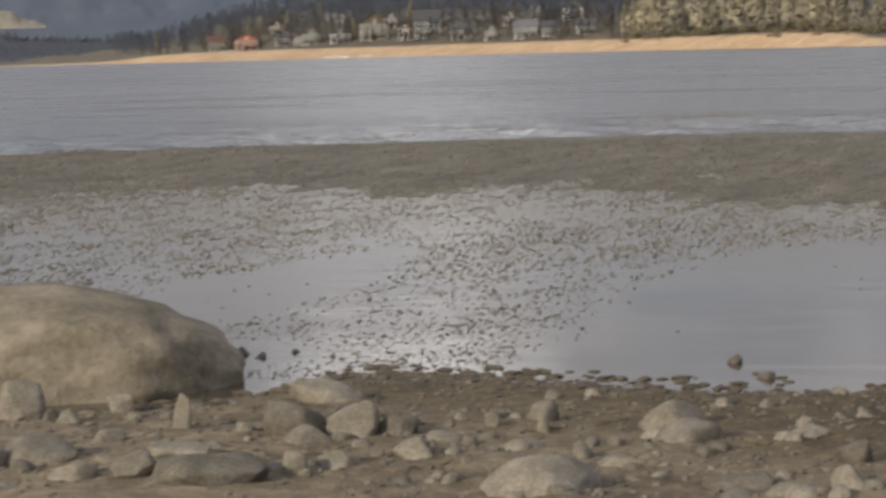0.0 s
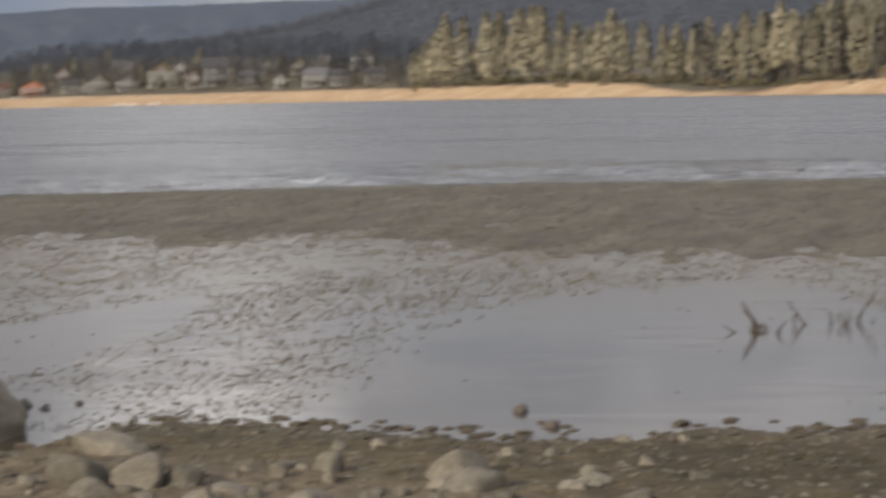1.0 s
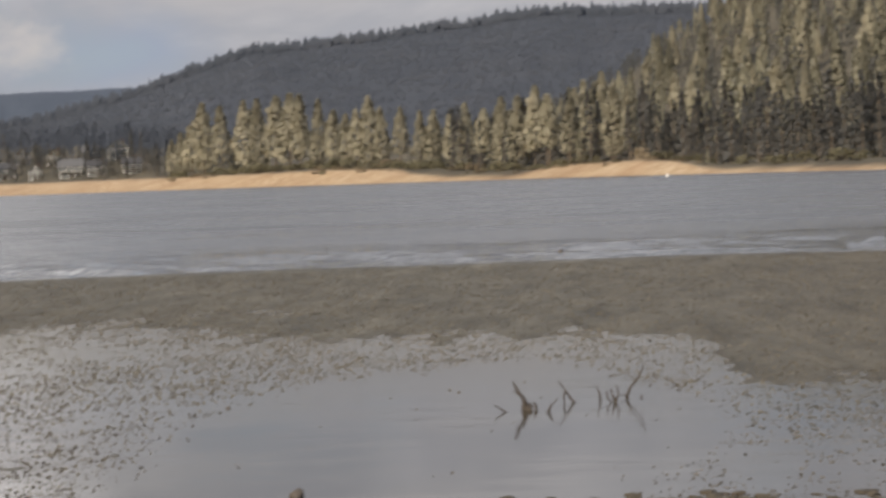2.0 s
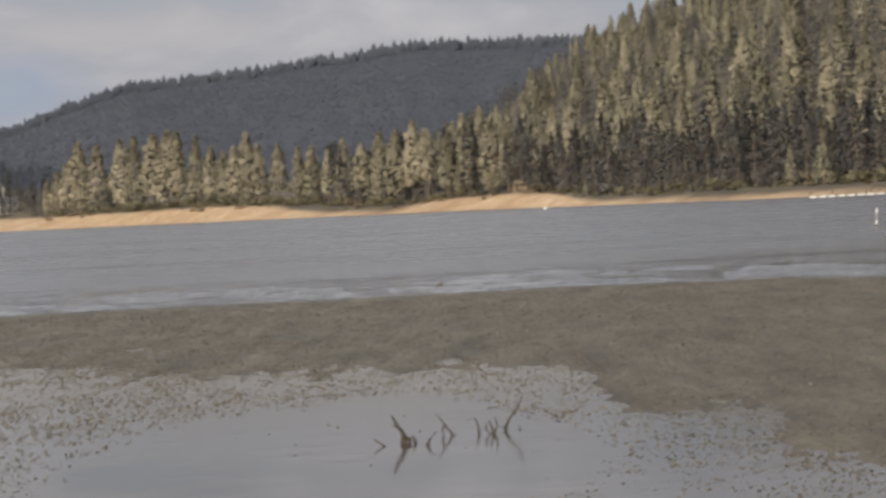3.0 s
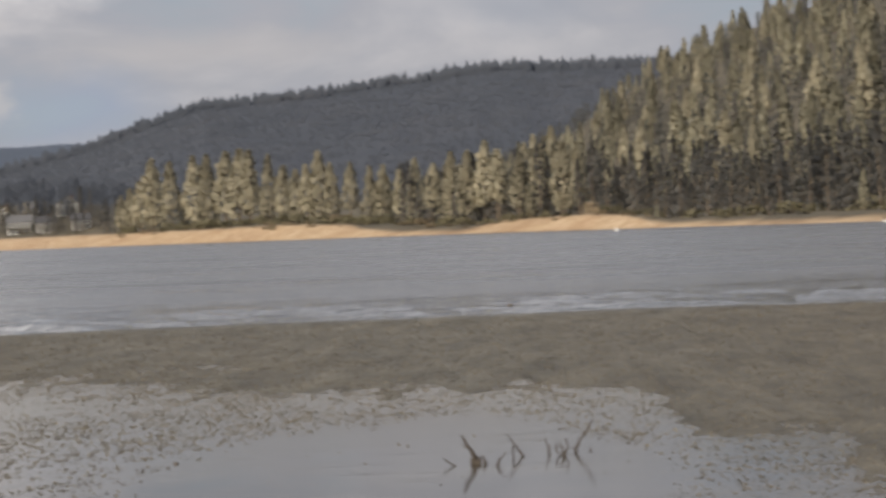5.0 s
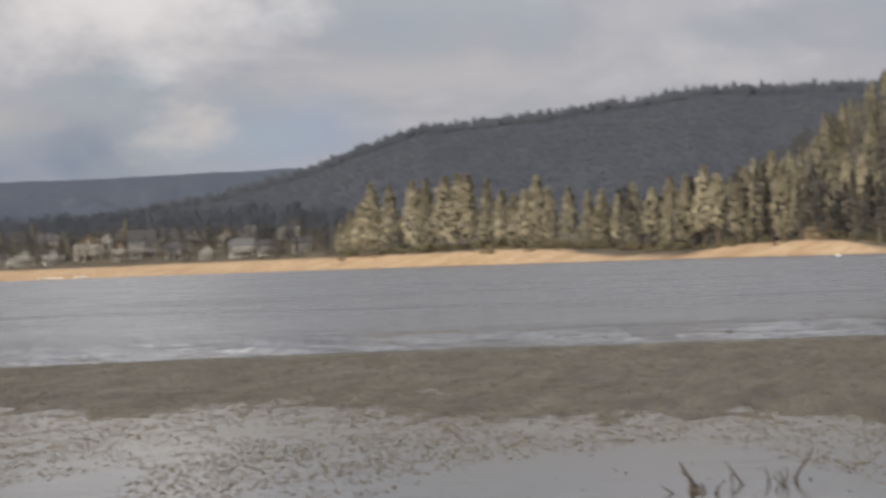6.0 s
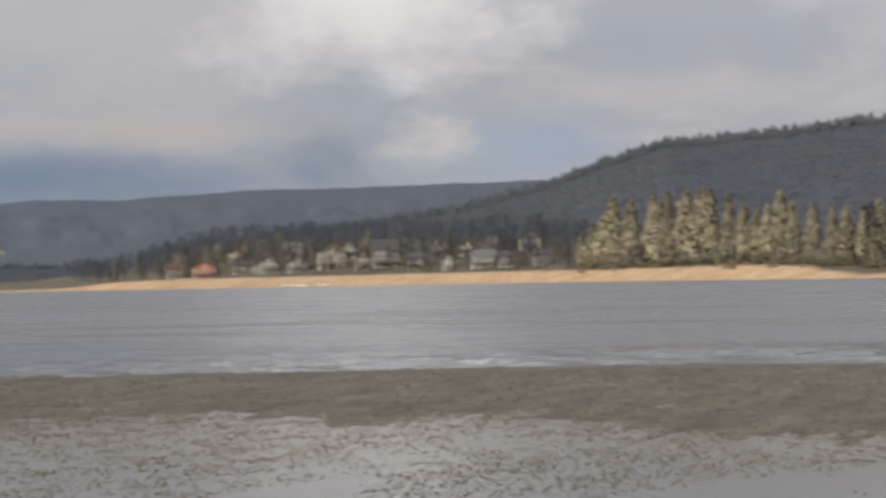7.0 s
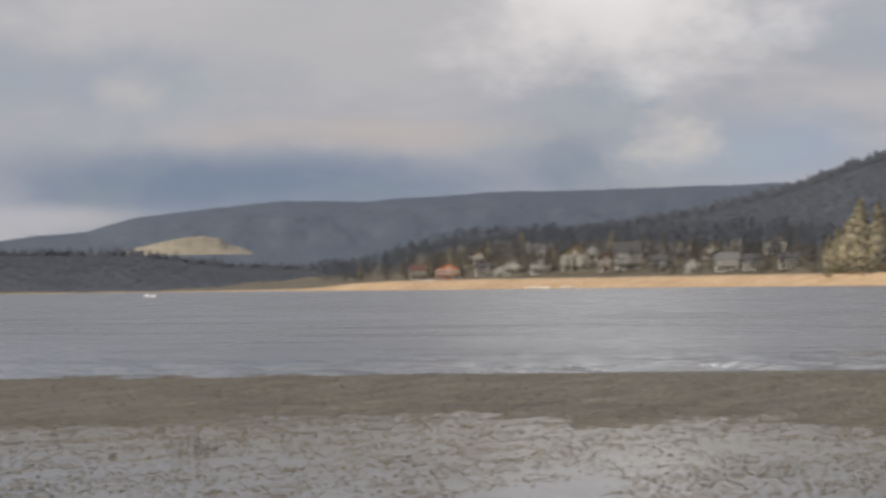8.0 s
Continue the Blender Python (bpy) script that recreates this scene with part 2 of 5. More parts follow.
# blue-grey of the hazy air is painted into this forest colour
HAZE_WOODS = speckled("hazed_forest", [(0.112, 0.128, 0.160), (0.128, 0.144, 0.176), (0.146, 0.158, 0.188)], 0.015, 0.22, 0.95, 0.0)
# farther off, more haze is painted in: paler and bluer
HAZE_FARWOODS = speckled("hazed_distant_forest", [(0.150, 0.185, 0.245), (0.165, 0.200, 0.26), (0.18, 0.214, 0.272)], 0.005, 0.10, 0.95, 0.0)


def leafy(m, share):
    """Needles pass on part of the light that falls on them."""
    nt = m.node_tree
    b = nt.nodes["Principled BSDF"]
    out = nt.nodes["Material Output"]
    t = nt.nodes.new("ShaderNodeBsdfTranslucent")
    src = b.inputs["Base Color"].links[0].from_socket
    wire(nt, src, t.inputs["Color"])
    mix = nt.nodes.new("ShaderNodeMixShader")
    mix.inputs[0].default_value = share
    wire(nt, b.outputs[0], mix.inputs[1])
    wire(nt, t.outputs[0], mix.inputs[2])
    wire(nt, mix.outputs[0], out.inputs["Surface"])


for m in (PINE, SPRUCE, SHADE_FIR, SHADE_UNDERWOOD):
    leafy(m, 0.32)
for m in (HAZE_WOODS, HAZE_FARWOODS):
    leafy(m, 0.5)


# ---- tools ----
def mesh_of(name, verts, faces, mat, smooth=False):
    me = bpy.data.meshes.new(name)
    me.from_pydata([tuple(v) for v in verts], [], [tuple(f) for f in faces])
    me.materials.append(mat)
    me.update()
    if smooth:
        me.polygons.foreach_set("use_smooth", [True] * len(me.polygons))
    return me


def finish(name, bm, mat, smooth=False):
    me = bpy.data.meshes.new(name)
    bm.to_mesh(me)
    bm.free()
    me.materials.append(mat)
    if smooth:
        me.polygons.foreach_set("use_smooth", [True] * len(me.polygons))
    return me


def part(name, bm, mat, parent, label="", smooth=False):
    ob = new(name, finish(name, bm, mat, smooth))
    ob.parent = parent
    if label:
        ob["label"] = label
    return ob


def hash2(ix, iy, seed):
    h = np.sin(ix * 127.1 + iy * 311.7 + seed * 74.7) * 43758.5453
    return h - np.floor(h)


def value_noise(x, y, seed=0):
    ix, iy = np.floor(x), np.floor(y)
    fx, fy = x - ix, y - iy
    fx, fy = fx * fx * (3 - 2 * fx), fy * fy * (3 - 2 * fy)
    a, b = hash2(ix, iy, seed), hash2(ix + 1, iy, seed)
    c, d = hash2(ix, iy + 1, seed), hash2(ix + 1, iy + 1, seed)
    return ((a + (b - a) * fx) * (1 - fy) + (c + (d - c) * fx) * fy) * 2 - 1


def fractal(x, y, octaves=4, seed=0, gain=0.5):
    total, amp, norm = 0, 1.0, 0.0
    for k in range(octaves):
        total = total + amp * value_noise(x * 2 ** k + 17.3 * k, y * 2 ** k - 9.1 * k, seed + k)
        norm += amp
        amp *= gain
    return total / norm


def smooth01(v):
    v = np.clip(v, 0, 1)
    return v * v * (3 - 2 * v)


def grid_faces(rows, cols):
    i = np.arange((rows - 1) * (cols - 1))
    r, c = i // (cols - 1), i % (cols - 1)
    a = r * cols + c
    return np.stack([a, a + 1, a + cols + 1, a + cols], 1).tolist()


# ---- near ground: bank, pools, weed flat, lake bed ----
BANK_X = [-20, -5.5, -3.9, -3.75, -3.5, -2.7, -2.1, -1.3, -0.95, -0.75, -0.3, 0.5, 1.0, 3.0, 20]
BANK_Y = [8.6, 9.8, 10.5, 11.2, 11.55, 11.4, 11.2, 10.92, 11.0, 11.35, 11.3, 11.5, 11.2, 11.6, 12.5]
LAKE_X = [-60, -22.8, -19.4, -16.4, -13.8, -11, -8.5, -5.5, -3, -0.8, 2.3, 5.2, 7.3, 40]
LAKE_Y = [34, 38.4, 38.7, 39.7, 40.7, 41.9, 42.7, 42.9, 42.7, 42.9, 43.0, 41.3, 38.9, 34]
# near edge of the closed mat of weed: heading, distance
MAT_A = [-60, -31, -25, -20, -15, -11.5, -8.5, -6.7, -2.6, 2.3, 3.3, 6.8, 7.3, 10.5, 20]
MAT_Y = [24, 24.5, 27.5, 28.2, 27.8, 27.6, 26.0, 24.4, 23.3, 22.0, 18.3, 17.5, 15.0, 13.8, 13.0]
# share of loose weed in the shallows before it
LOOSE_A = [-40, -24, -17, -12, -9, -6, -2, 1, 4, 8, 14]
LOOSE_C = [0.82, 0.78, 0.66, 0.64, 0.74, 0.66, 0.52, 0.50, 0.52, 0.55, 0.6]
# open pools among the weed: x, y, half widths, strength
POOLS = [(-1.2, 15.2, 1.55, 4.6, 1.0), (-1.7, 12.3, 0.9, 1.0, 0.8), (-5.6, 15.6, 0.68, 3.0, 1.0), (-4.5, 12.2, 0.4, 0.7, 0.7), (1.6, 16.3, 0.7, 0.7, 0.35)]
# thin places in the mat
GAPS = [(-4.8, 29.4, 1.5, 1.5, 1.0), (-3.2, 28.6, 1.5, 0.9, 0.55), (-7.6, 30.5, 1.4, 0.9, 0.5), (-10.5, 27.5, 2.0, 1.1, 0.5), (-12.8, 31.0, 1.6, 0.8, 0.4)]


def weed_cover(x, y):
    """Shares of closed mat and of loose weed."""
    az = np.degrees(np.arctan2(x, np.clip(y, 1, None)))
    wander = 1.6 * fractal(x * 0.55, y * 0.25, 3, 31) + 1.6 * fractal(x * 2.4, y * 0.5, 3, 33)
    closed = smooth01((y - np.interp(az, MAT_A, MAT_Y) + wander) / 4.4 + 0.42)
    for px, py, wx, wy, k in GAPS:
        closed = closed - 0.75 * k * np.exp(-((x - px + 0.5 * wander) / wx) ** 2 - ((y - py) / wy) ** 2)
    loose = np.interp(az, LOOSE_A, LOOSE_C) + 0.30 * smooth01((y - np.interp(az, MAT_A, MAT_Y) + 5.0) / 5.0) + 0.22 * fractal(x * 0.8, y * 0.4, 3, 37)
    for px, py, wx, wy, k in POOLS:
        away = ((x - px + 0.2 * wander) / wx) ** 2 + ((y - py + 0.4 * wander) / wy) ** 2
        loose = loose - k * smooth01((1.5 - away) / 0.9)
    return np.clip(closed, 0, 1), np.clip(loose, 0, 1)


def ground_z(x, y):
    bank = np.interp(x, BANK_X, BANK_Y) - y + 0.16 * fractal(x * 1.7, y * 1.7, 3, 3)
    lake = y - np.interp(x, LAKE_X, LAKE_Y) + 0.8 * fractal(x * 0.4, y * 0.4, 3, 21)
    closed, loose = weed_cover(x, y)
    lumps = 0.7 * fractal(x * 9, y * 5.0, 2, 41, 0.7) + 0.3 * fractal(x * 2.6, y * 1.4, 2, 51)
    flat = 0.016 * np.clip(lumps - 1.18 + 1.0 * loose + 1.25 * closed, -1.4, 1.2)
    flat = flat - 0.06 * np.clip(lake, 0, 4) - 0.03 * np.clip(lake - 4, 0, 40)
    rough = 0.030 * fractal(x * 3.5, y * 3.5, 4, 61, 0.65)
    dry = 0.012 + 0.022 * np.clip(bank, 0, 5) + rough * smooth01(bank / 0.6)
    mixed = smooth01((bank + 0.25) / 0.5)
    z = flat * (1 - mixed) + dry * mixed
    # unseen slope added behind the camera
    hill = np.clip(-y - 2, 0, 60)
    return z + np.where(hill > 0, 0.2 * hill * smooth01(hill / 8), 0)


ys = np.concatenate([np.linspace(-60, 6, 34)[:-1], np.arange(6, 12.2, 0.045), np.arange(12.2, 36, 0.12), np.arange(36, 46, 0.12), np.linspace(46, 120, 24)])
us = np.concatenate([np.linspace(-3.2, -0.66, 24)[:-1], np.linspace(-0.64, 0.26, 380), np.linspace(0.28, 3.2, 24)[1:]])
gy, gu = np.meshgrid(ys, us, indexing="ij")
gx = gu * np.clip(gy, 9, None) + 0.0
gz = ground_z(gx, gy)
gverts = np.stack([gx.ravel(), gy.ravel(), gz.ravel()], 1)


def weed_ground():
    """Bare brown mud on the bank, matted olive-brown weed on the flat."""
    m, nt, b = material("mud_and_weed", 0.46)
    co = nt.nodes.new("ShaderNodeTexCoord")
    sep = nt.nodes.new("ShaderNodeSeparateXYZ")
    wire(nt, co.outputs["Object"], sep.inputs[0])
    n1 = node(nt, "ShaderNodeTexNoise", Scale=0.55, Detail=6.0, Roughness=0.6)
    n2 = node(nt, "ShaderNodeTexNoise", Scale=9.0, Detail=8.0, Roughness=0.72)
    for n in (n1, n2):
        wire(nt, co.outputs["Object"], n.inputs["Vector"])
    f = node(nt, "ShaderNodeMath", op="MULTIPLY_ADD")
    f.inputs[1].default_value = 0.5
    wire(nt, n2.outputs[0], f.inputs[0])
    h = node(nt, "ShaderNodeMath", op="MULTIPLY")
    h.inputs[1].default_value = 0.5
    wire(nt, n1.outputs[0], h.inputs[0])
    wire(nt, h.outputs[0], f.inputs[2])
    lie = node(nt, "ShaderNodeMapping")
    lie.inputs["Scale"].default_value = (1.6, 0.32, 1)
    wire(nt, co.outputs["Object"], lie.inputs["Vector"])
    n0 = node(nt, "ShaderNodeTexNoise", Scale=1.0, Detail=9.0, Roughness=0.78)
    wire(nt, lie.outputs[0], n0.inputs["Vector"])
    streak = node(nt, "ShaderNodeMath", op="MULTIPLY_ADD")
    streak.inputs[1].default_value = 0.95
    wire(nt, n0.outputs[0], streak.inputs[0])
    part_of = node(nt, "ShaderNodeMath", op="MULTIPLY_ADD")
    part_of.inputs[1].default_value, part_of.inputs[2].default_value = 0.3, -0.12
    wire(nt, f.outputs[0], part_of.inputs[0])
    wire(nt, part_of.outputs[0], streak.inputs[2])
    bare = node(nt, "ShaderNodeValToRGB", ramp=[(0.38, (0.072, 0.057, 0.037)), (0.62, (0.30, 0.245, 0.175)), (0.5, (0.178, 0.144, 0.098))])
    mat = node(nt, "ShaderNodeValToRGB", ramp=[(0.36, (0.050, 0.046, 0.033)), (0.66, (0.178, 0.163, 0.124)), (0.5, (0.100, 0.092, 0.070))])
    wire(nt, f.outputs[0], bare.inputs[0])
    wire(nt, streak.outputs[0], mat.inputs[0])
    line = node(nt, "ShaderNodeMath", op="MULTIPLY_ADD")
    line.inputs[1].default_value = 1.6
    wire(nt, n1.outputs[0], line.inputs[0])
    wire(nt, sep.outputs["Y"], line.inputs[2])
    r = node(nt, "ShaderNodeMapRange")
    r.inputs["From Min"].default_value, r.inputs["From Max"].default_value = 11.6, 13.0
    wire(nt, line.outputs[0], r.inputs["Value"])
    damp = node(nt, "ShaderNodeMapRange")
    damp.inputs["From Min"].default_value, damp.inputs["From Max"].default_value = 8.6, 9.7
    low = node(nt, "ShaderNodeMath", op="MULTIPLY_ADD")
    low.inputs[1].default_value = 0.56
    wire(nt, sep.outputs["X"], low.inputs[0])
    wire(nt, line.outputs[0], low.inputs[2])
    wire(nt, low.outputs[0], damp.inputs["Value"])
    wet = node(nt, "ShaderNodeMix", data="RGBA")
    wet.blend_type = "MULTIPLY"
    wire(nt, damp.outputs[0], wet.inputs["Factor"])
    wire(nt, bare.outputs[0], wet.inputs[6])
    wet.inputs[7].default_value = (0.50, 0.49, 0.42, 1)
    mix = node(nt, "ShaderNodeMix", data="RGBA")
    wire(nt, r.outputs[0], mix.inputs["Factor"])
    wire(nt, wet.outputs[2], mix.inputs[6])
    wire(nt, mat.outputs[0], mix.inputs[7])
    # towards +x the mat turns a darker, redder brown
    side_mix = node(nt, "ShaderNodeMapRange")
    side_mix.inputs["From Min"].default_value, side_mix.inputs["From Max"].default_value = -1.5, 4.5
    side_mix.inputs["To Max"].default_value = 0.75
    wire(nt, sep.outputs["X"], side_mix.inputs["Value"])
    tint = node(nt, "ShaderNodeMix", data="RGBA")
    tint.blend_type = "MULTIPLY"
    wire(nt, side_mix.outputs[0], tint.inputs["Factor"])
    wire(nt, mix.outputs[2], tint.inputs[6])
    tint.inputs[7].default_value = (0.86, 0.80, 0.74, 1)
    wire(nt, tint.outputs[2], b.inputs["Base Color"])
    gloss = node(nt, "ShaderNodeMapRange")
    gloss.inputs["To Min"].default_value, gloss.inputs["To Max"].default_value = 0.85, 0.62
    wire(nt, r.outputs[0], gloss.inputs["Value"])
    wire(nt, gloss.outputs[0], b.inputs["Roughness"])
    bp = node(nt, "ShaderNodeBump", Strength=0.9, Distance=0.04)
    wire(nt, n2.outputs[0], bp.inputs["Height"])
    wire(nt, bp.outputs[0], b.inputs["Normal"])
    b.inputs["Specular IOR Level"].default_value = 0.3
    return m


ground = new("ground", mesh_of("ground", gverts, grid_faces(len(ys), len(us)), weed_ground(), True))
tagged(ground, "brown muddy lake bank and wet weed-covered flat", "ground", kind="structure")

def mountain_behind():
    """An unseen wooded mountain added at the camera's back; it closes the valley."""
    x = np.linspace(-2600, 1400, 260)
    k = np.linspace(0, 1, 24)
    X, K = np.meshgrid(x, k, indexing="ij")
    crest = 150 + 9 * fractal(X * 0.01, X * 0, 4, 23)
    Z = -1 + (crest + 1) * K ** 1.3
    Y = -60 - 740 * K
    return mesh_of("mountain_behind", np.stack([X.ravel(), Y.ravel(), Z.ravel()], 1), grid_faces(len(x), len(k)), HAZE_WOODS, True)


tagged(new("mountain_behind", mountain_behind()), "unseen wooded mountainside added behind the viewer", "mountain", kind="structure")

# ---- water ----
def pool_mesh():
    x = np.linspace(-40, 24, 130)
    far = np.interp(x, LAKE_X, LAKE_Y) - 0.4
    verts = [(a, 6, 0) for a in x] + [(a, b, 0) for a, b in zip(x, far)]
    n = len(x)
    return mesh_of("water_pool", verts, [(i, i + 1, n + i + 1, n + i) for i in range(n - 1)], POOL)


pool = new("water_pool", pool_mesh())
tagged(pool, "calm shallow grey water between patches of weed", "water", kind="structure")


def lake_sheet():
    """The lake; small waves run up on the weed along its edge."""
    y = np.concatenate([np.arange(34, 62, 0.18), np.geomspace(62, 4600, 70)])
    u = np.concatenate([np.linspace(-1.6, -0.64, 40)[:-1], np.linspace(-0.64, 0.24, 380), np.linspace(0.24, 1.2, 40)[1:]])
    yy, uu = np.meshgrid(y, u, indexing="ij")
    xx = uu * np.clip(yy, 34, None)
    edge = yy - np.interp(xx, LAKE_X, LAKE_Y)
    along = np.interp(xx, [-40, -8, -3, 10, 60], [-110, -11, 0, 18, 88])
    phase = np.interp(xx, [-8, -3], [1.6, 2.7]) * edge + along + 1.9 * fractal(xx * 0.6, yy * 0.3, 3, 71)
    size = 0.050 * np.exp(-((edge - 4.0) / 5.0) ** 2) * smooth01(edge / 1.5 + 0.4) * smooth01(fractal(xx * 0.7, yy * 0.5, 3, 81) * 1.9 + 0.5)
    zz = size * (np.sin(phase) + 0.4 * np.sin(2 * phase + 0.6)) + 0.012 * fractal(xx * 1.4, yy * 1.8, 2, 91) * smooth01((62 - yy) / 10)
    zz = np.where(yy < 62, zz, 0)
    zz = np.where(edge < -1.5, -0.03, zz)
    verts = np.stack([xx.ravel(), yy.ravel(), zz.ravel()], 1)
    return mesh_of("water_lake", verts, grid_faces(len(y), len(u)), LAKE, True)


lake = tagged(new("water_lake", lake_sheet()), "grey rippled lake water with small waves at the edge", "lake", kind="structure")

# ---- far shore ----
# heading: distance of the waterline, height of the beach's top, crest of the near hill (elevation, distance)
SHORE_A = [-60, -36, -31, -27, -24, -21, -17, -14, -10.7, -6.6, -2.5, 1, 3, 6.5, 10.8, 16, 40]
SHORE_D = [1500, 1600, 1700, 1750, 1450, 1150, 1040, 960, 830, 660, 545, 450, 400, 335, 290, 250, 200]
TOP_H = [3, 3, 3, 3, 2.2, 4.6, 5.4, 5.0, 4.2, 4.8, 1.8, 3.2, 1.3, 1.3, 1.2, 2, 2]
# foot of the woods: extra elevation of the near hill's ground, rising to the right
HILL_A = [-60, -22, -19, -12, -9, -5, -3.5, -1.7, 0, 2.3, 4.3, 6.5, 9, 12, 16, 40]
HILL_E = [0.6, 0.5, 1.1, 1.05, 0.7, 0.7, 0.85, 1.15, 1.95, 3.35, 4.4, 5.1, 5.7, 6.3, 7, 8]


def far_z(az, d):
    s = d - np.interp(az, SHORE_A, SHORE_D)
    top = np.interp(az, SHORE_A, TOP_H)
    wide = 0.09 * np.interp(az, SHORE_A, SHORE_D)
    beach = np.where(s < 0, s * 0.05, top * smooth01(s / wide) ** 0.8)
    beach = beach + np.where(s > 0, 0.5 * smooth01(s / 20) * (0.5 + fractal(az * 5, d * 0.05, 3, 7)), 0)
    run = 620 + 0.35 * np.interp(az, SHORE_A, SHORE_D)
    crest = (np.interp(az, SHORE_A, SHORE_D) + wide + run) * np.tan(np.radians(np.interp(az, HILL_A, HILL_E)))
    k = np.clip((s - wide - 22) / run, 0, 1)
    rise = np.clip(crest - top, 0, None) * (k ** np.interp(az, [-22, -20, -11, -9], [1.15, 0.55, 0.55, 1.15]))
    past = np.clip(s - wide - run, 0, None)
    return np.clip(beach + rise + 2.5 * smooth01(k * 4) * (0.6 + fractal(az * 1.5, d * 0.012, 3, 17)) - past * 0.08, -30, None)


def pol(az, d):
    return d * math.sin(radians(az)), d * math.cos(radians(az))


def spot(az, d):
    x, y = pol(az, d)
    return x, y, float(far_z(np.array(float(az)), np.array(float(d))))


fa = np.linspace(-46, 26, 430)
fs = np.concatenate([np.linspace(-40, 90, 34), np.linspace(96, 1900, 70)])
aa, ss = np.meshgrid(fa, fs, indexing="ij")
dd = np.interp(aa, SHORE_A, SHORE_D) + ss
zz = far_z(aa, dd)
rr = np.radians(aa)


def shore_material():
    """Tan sand by the water, dry grass above it, dark forest floor beyond."""
    m, nt, b = material("far_shore", 0.95)
    co = nt.nodes.new("ShaderNodeTexCoord")
    sep = nt.nodes.new("ShaderNodeSeparateXYZ")
    wire(nt, co.outputs["Object"], sep.inputs[0])
    n1 = node(nt, "ShaderNodeTexNoise", Scale=0.035, Detail=6.0, Roughness=0.65)
    n2 = node(nt, "ShaderNodeTexNoise", Scale=0.4, Detail=4.0)
    wire(nt, co.outputs["Object"], n1.inputs["Vector"])
    wire(nt, co.outputs["Object"], n2.inputs["Vector"])
    sand = node(nt, "ShaderNodeValToRGB", ramp=[(0.3, (0.36, 0.245, 0.135)), (0.7, (0.56, 0.43, 0.29)), (0.5, (0.46, 0.335, 0.20))])
    wire(nt, n2.outputs[0], sand.inputs[0])
    n3 = node(nt, "ShaderNodeTexNoise", Scale=0.035, Detail=8.0, Roughness=0.75)
    wire(nt, co.outputs["Object"], n3.inputs["Vector"])
    patch = node(nt, "ShaderNodeValToRGB", ramp=[(0.38, (0.76, 0.68, 0.62)), (0.62, (1.0, 1.0, 1.0))])
    wire(nt, n3.outputs[0], patch.inputs[0])
    dune = node(nt, "ShaderNodeMix", data="RGBA")
    dune.blend_type = "MULTIPLY"
    dune.inputs["Factor"].default_value = 1.0
    wire(nt, sand.outputs[0], dune.inputs[6])
    wire(nt, patch.outputs[0], dune.inputs[7])
    floor = node(nt, "ShaderNodeValToRGB", ramp=[(0.3, (0.045, 0.040, 0.027)), (0.7, (0.125, 0.103, 0.064))])
    wire(nt, n1.outputs[0], floor.inputs[0])
    reach = nt.nodes.new("ShaderNodeFloatCurve")
    span = node(nt, "ShaderNodeMapRange")
    span.inputs["From Min"].default_value, span.inputs["From Max"].default_value = -900, 100
    wire(nt, sep.outputs["X"], span.inputs["Value"])
    wire(nt, span.outputs[0], reach.inputs["Value"])
    pts = reach.mapping.curves[0].points
    for px, py in ((-650, 0.08), (-560, 0.18), (-480, 0.78), (-90, 0.74), (-58, 0.60), (-25, 0.10), (-8, 0.52), (12, 0.5), (22, 0.06)):
        pts.new((px + 900) / 1000, py)
    pts[0].location, pts[-1].location = (0, 0), (1, 0.06)
    reach.mapping.update()
    lower = node(nt, "ShaderNodeMath", op="MULTIPLY_ADD")
    lower.inputs[1].default_value = -5.4
    wire(nt, reach.outputs[0], lower.inputs[0])
    wire(nt, sep.outputs["Z"], lower.inputs[2])
    h = node(nt, "ShaderNodeMath", op="MULTIPLY_ADD")
    h.inputs[1].default_value = -1.6
    wire(nt, n1.outputs[0], h.inputs[0])
    wire(nt, lower.outputs[0], h.inputs[2])
    r = node(nt, "ShaderNodeMapRange")
    r.inputs["From Min"].default_value, r.inputs["From Max"].default_value = -0.95, 0.0
    wire(nt, h.outputs[0], r.inputs["Value"])
    mix = node(nt, "ShaderNodeMix", data="RGBA")
    wire(nt, r.outputs[0], mix.inputs["Factor"])
    wire(nt, dune.outputs[2], mix.inputs[6])
    wire(nt, floor.outputs[0], mix.inputs[7])
    wire(nt, mix.outputs[2], b.inputs["Base Color"])
    return m


far_ground = new("ground_far_shore", mesh_of("ground_far_shore", np.stack([(dd * np.sin(rr)).ravel(), (dd * np.cos(rr)).ravel(), zz.ravel()], 1),
                                             grid_faces(len(fa), len(fs)), shore_material(), True))
tagged(far_ground, "sandy far shore rising to a wooded hillside", "shore", kind="structure")


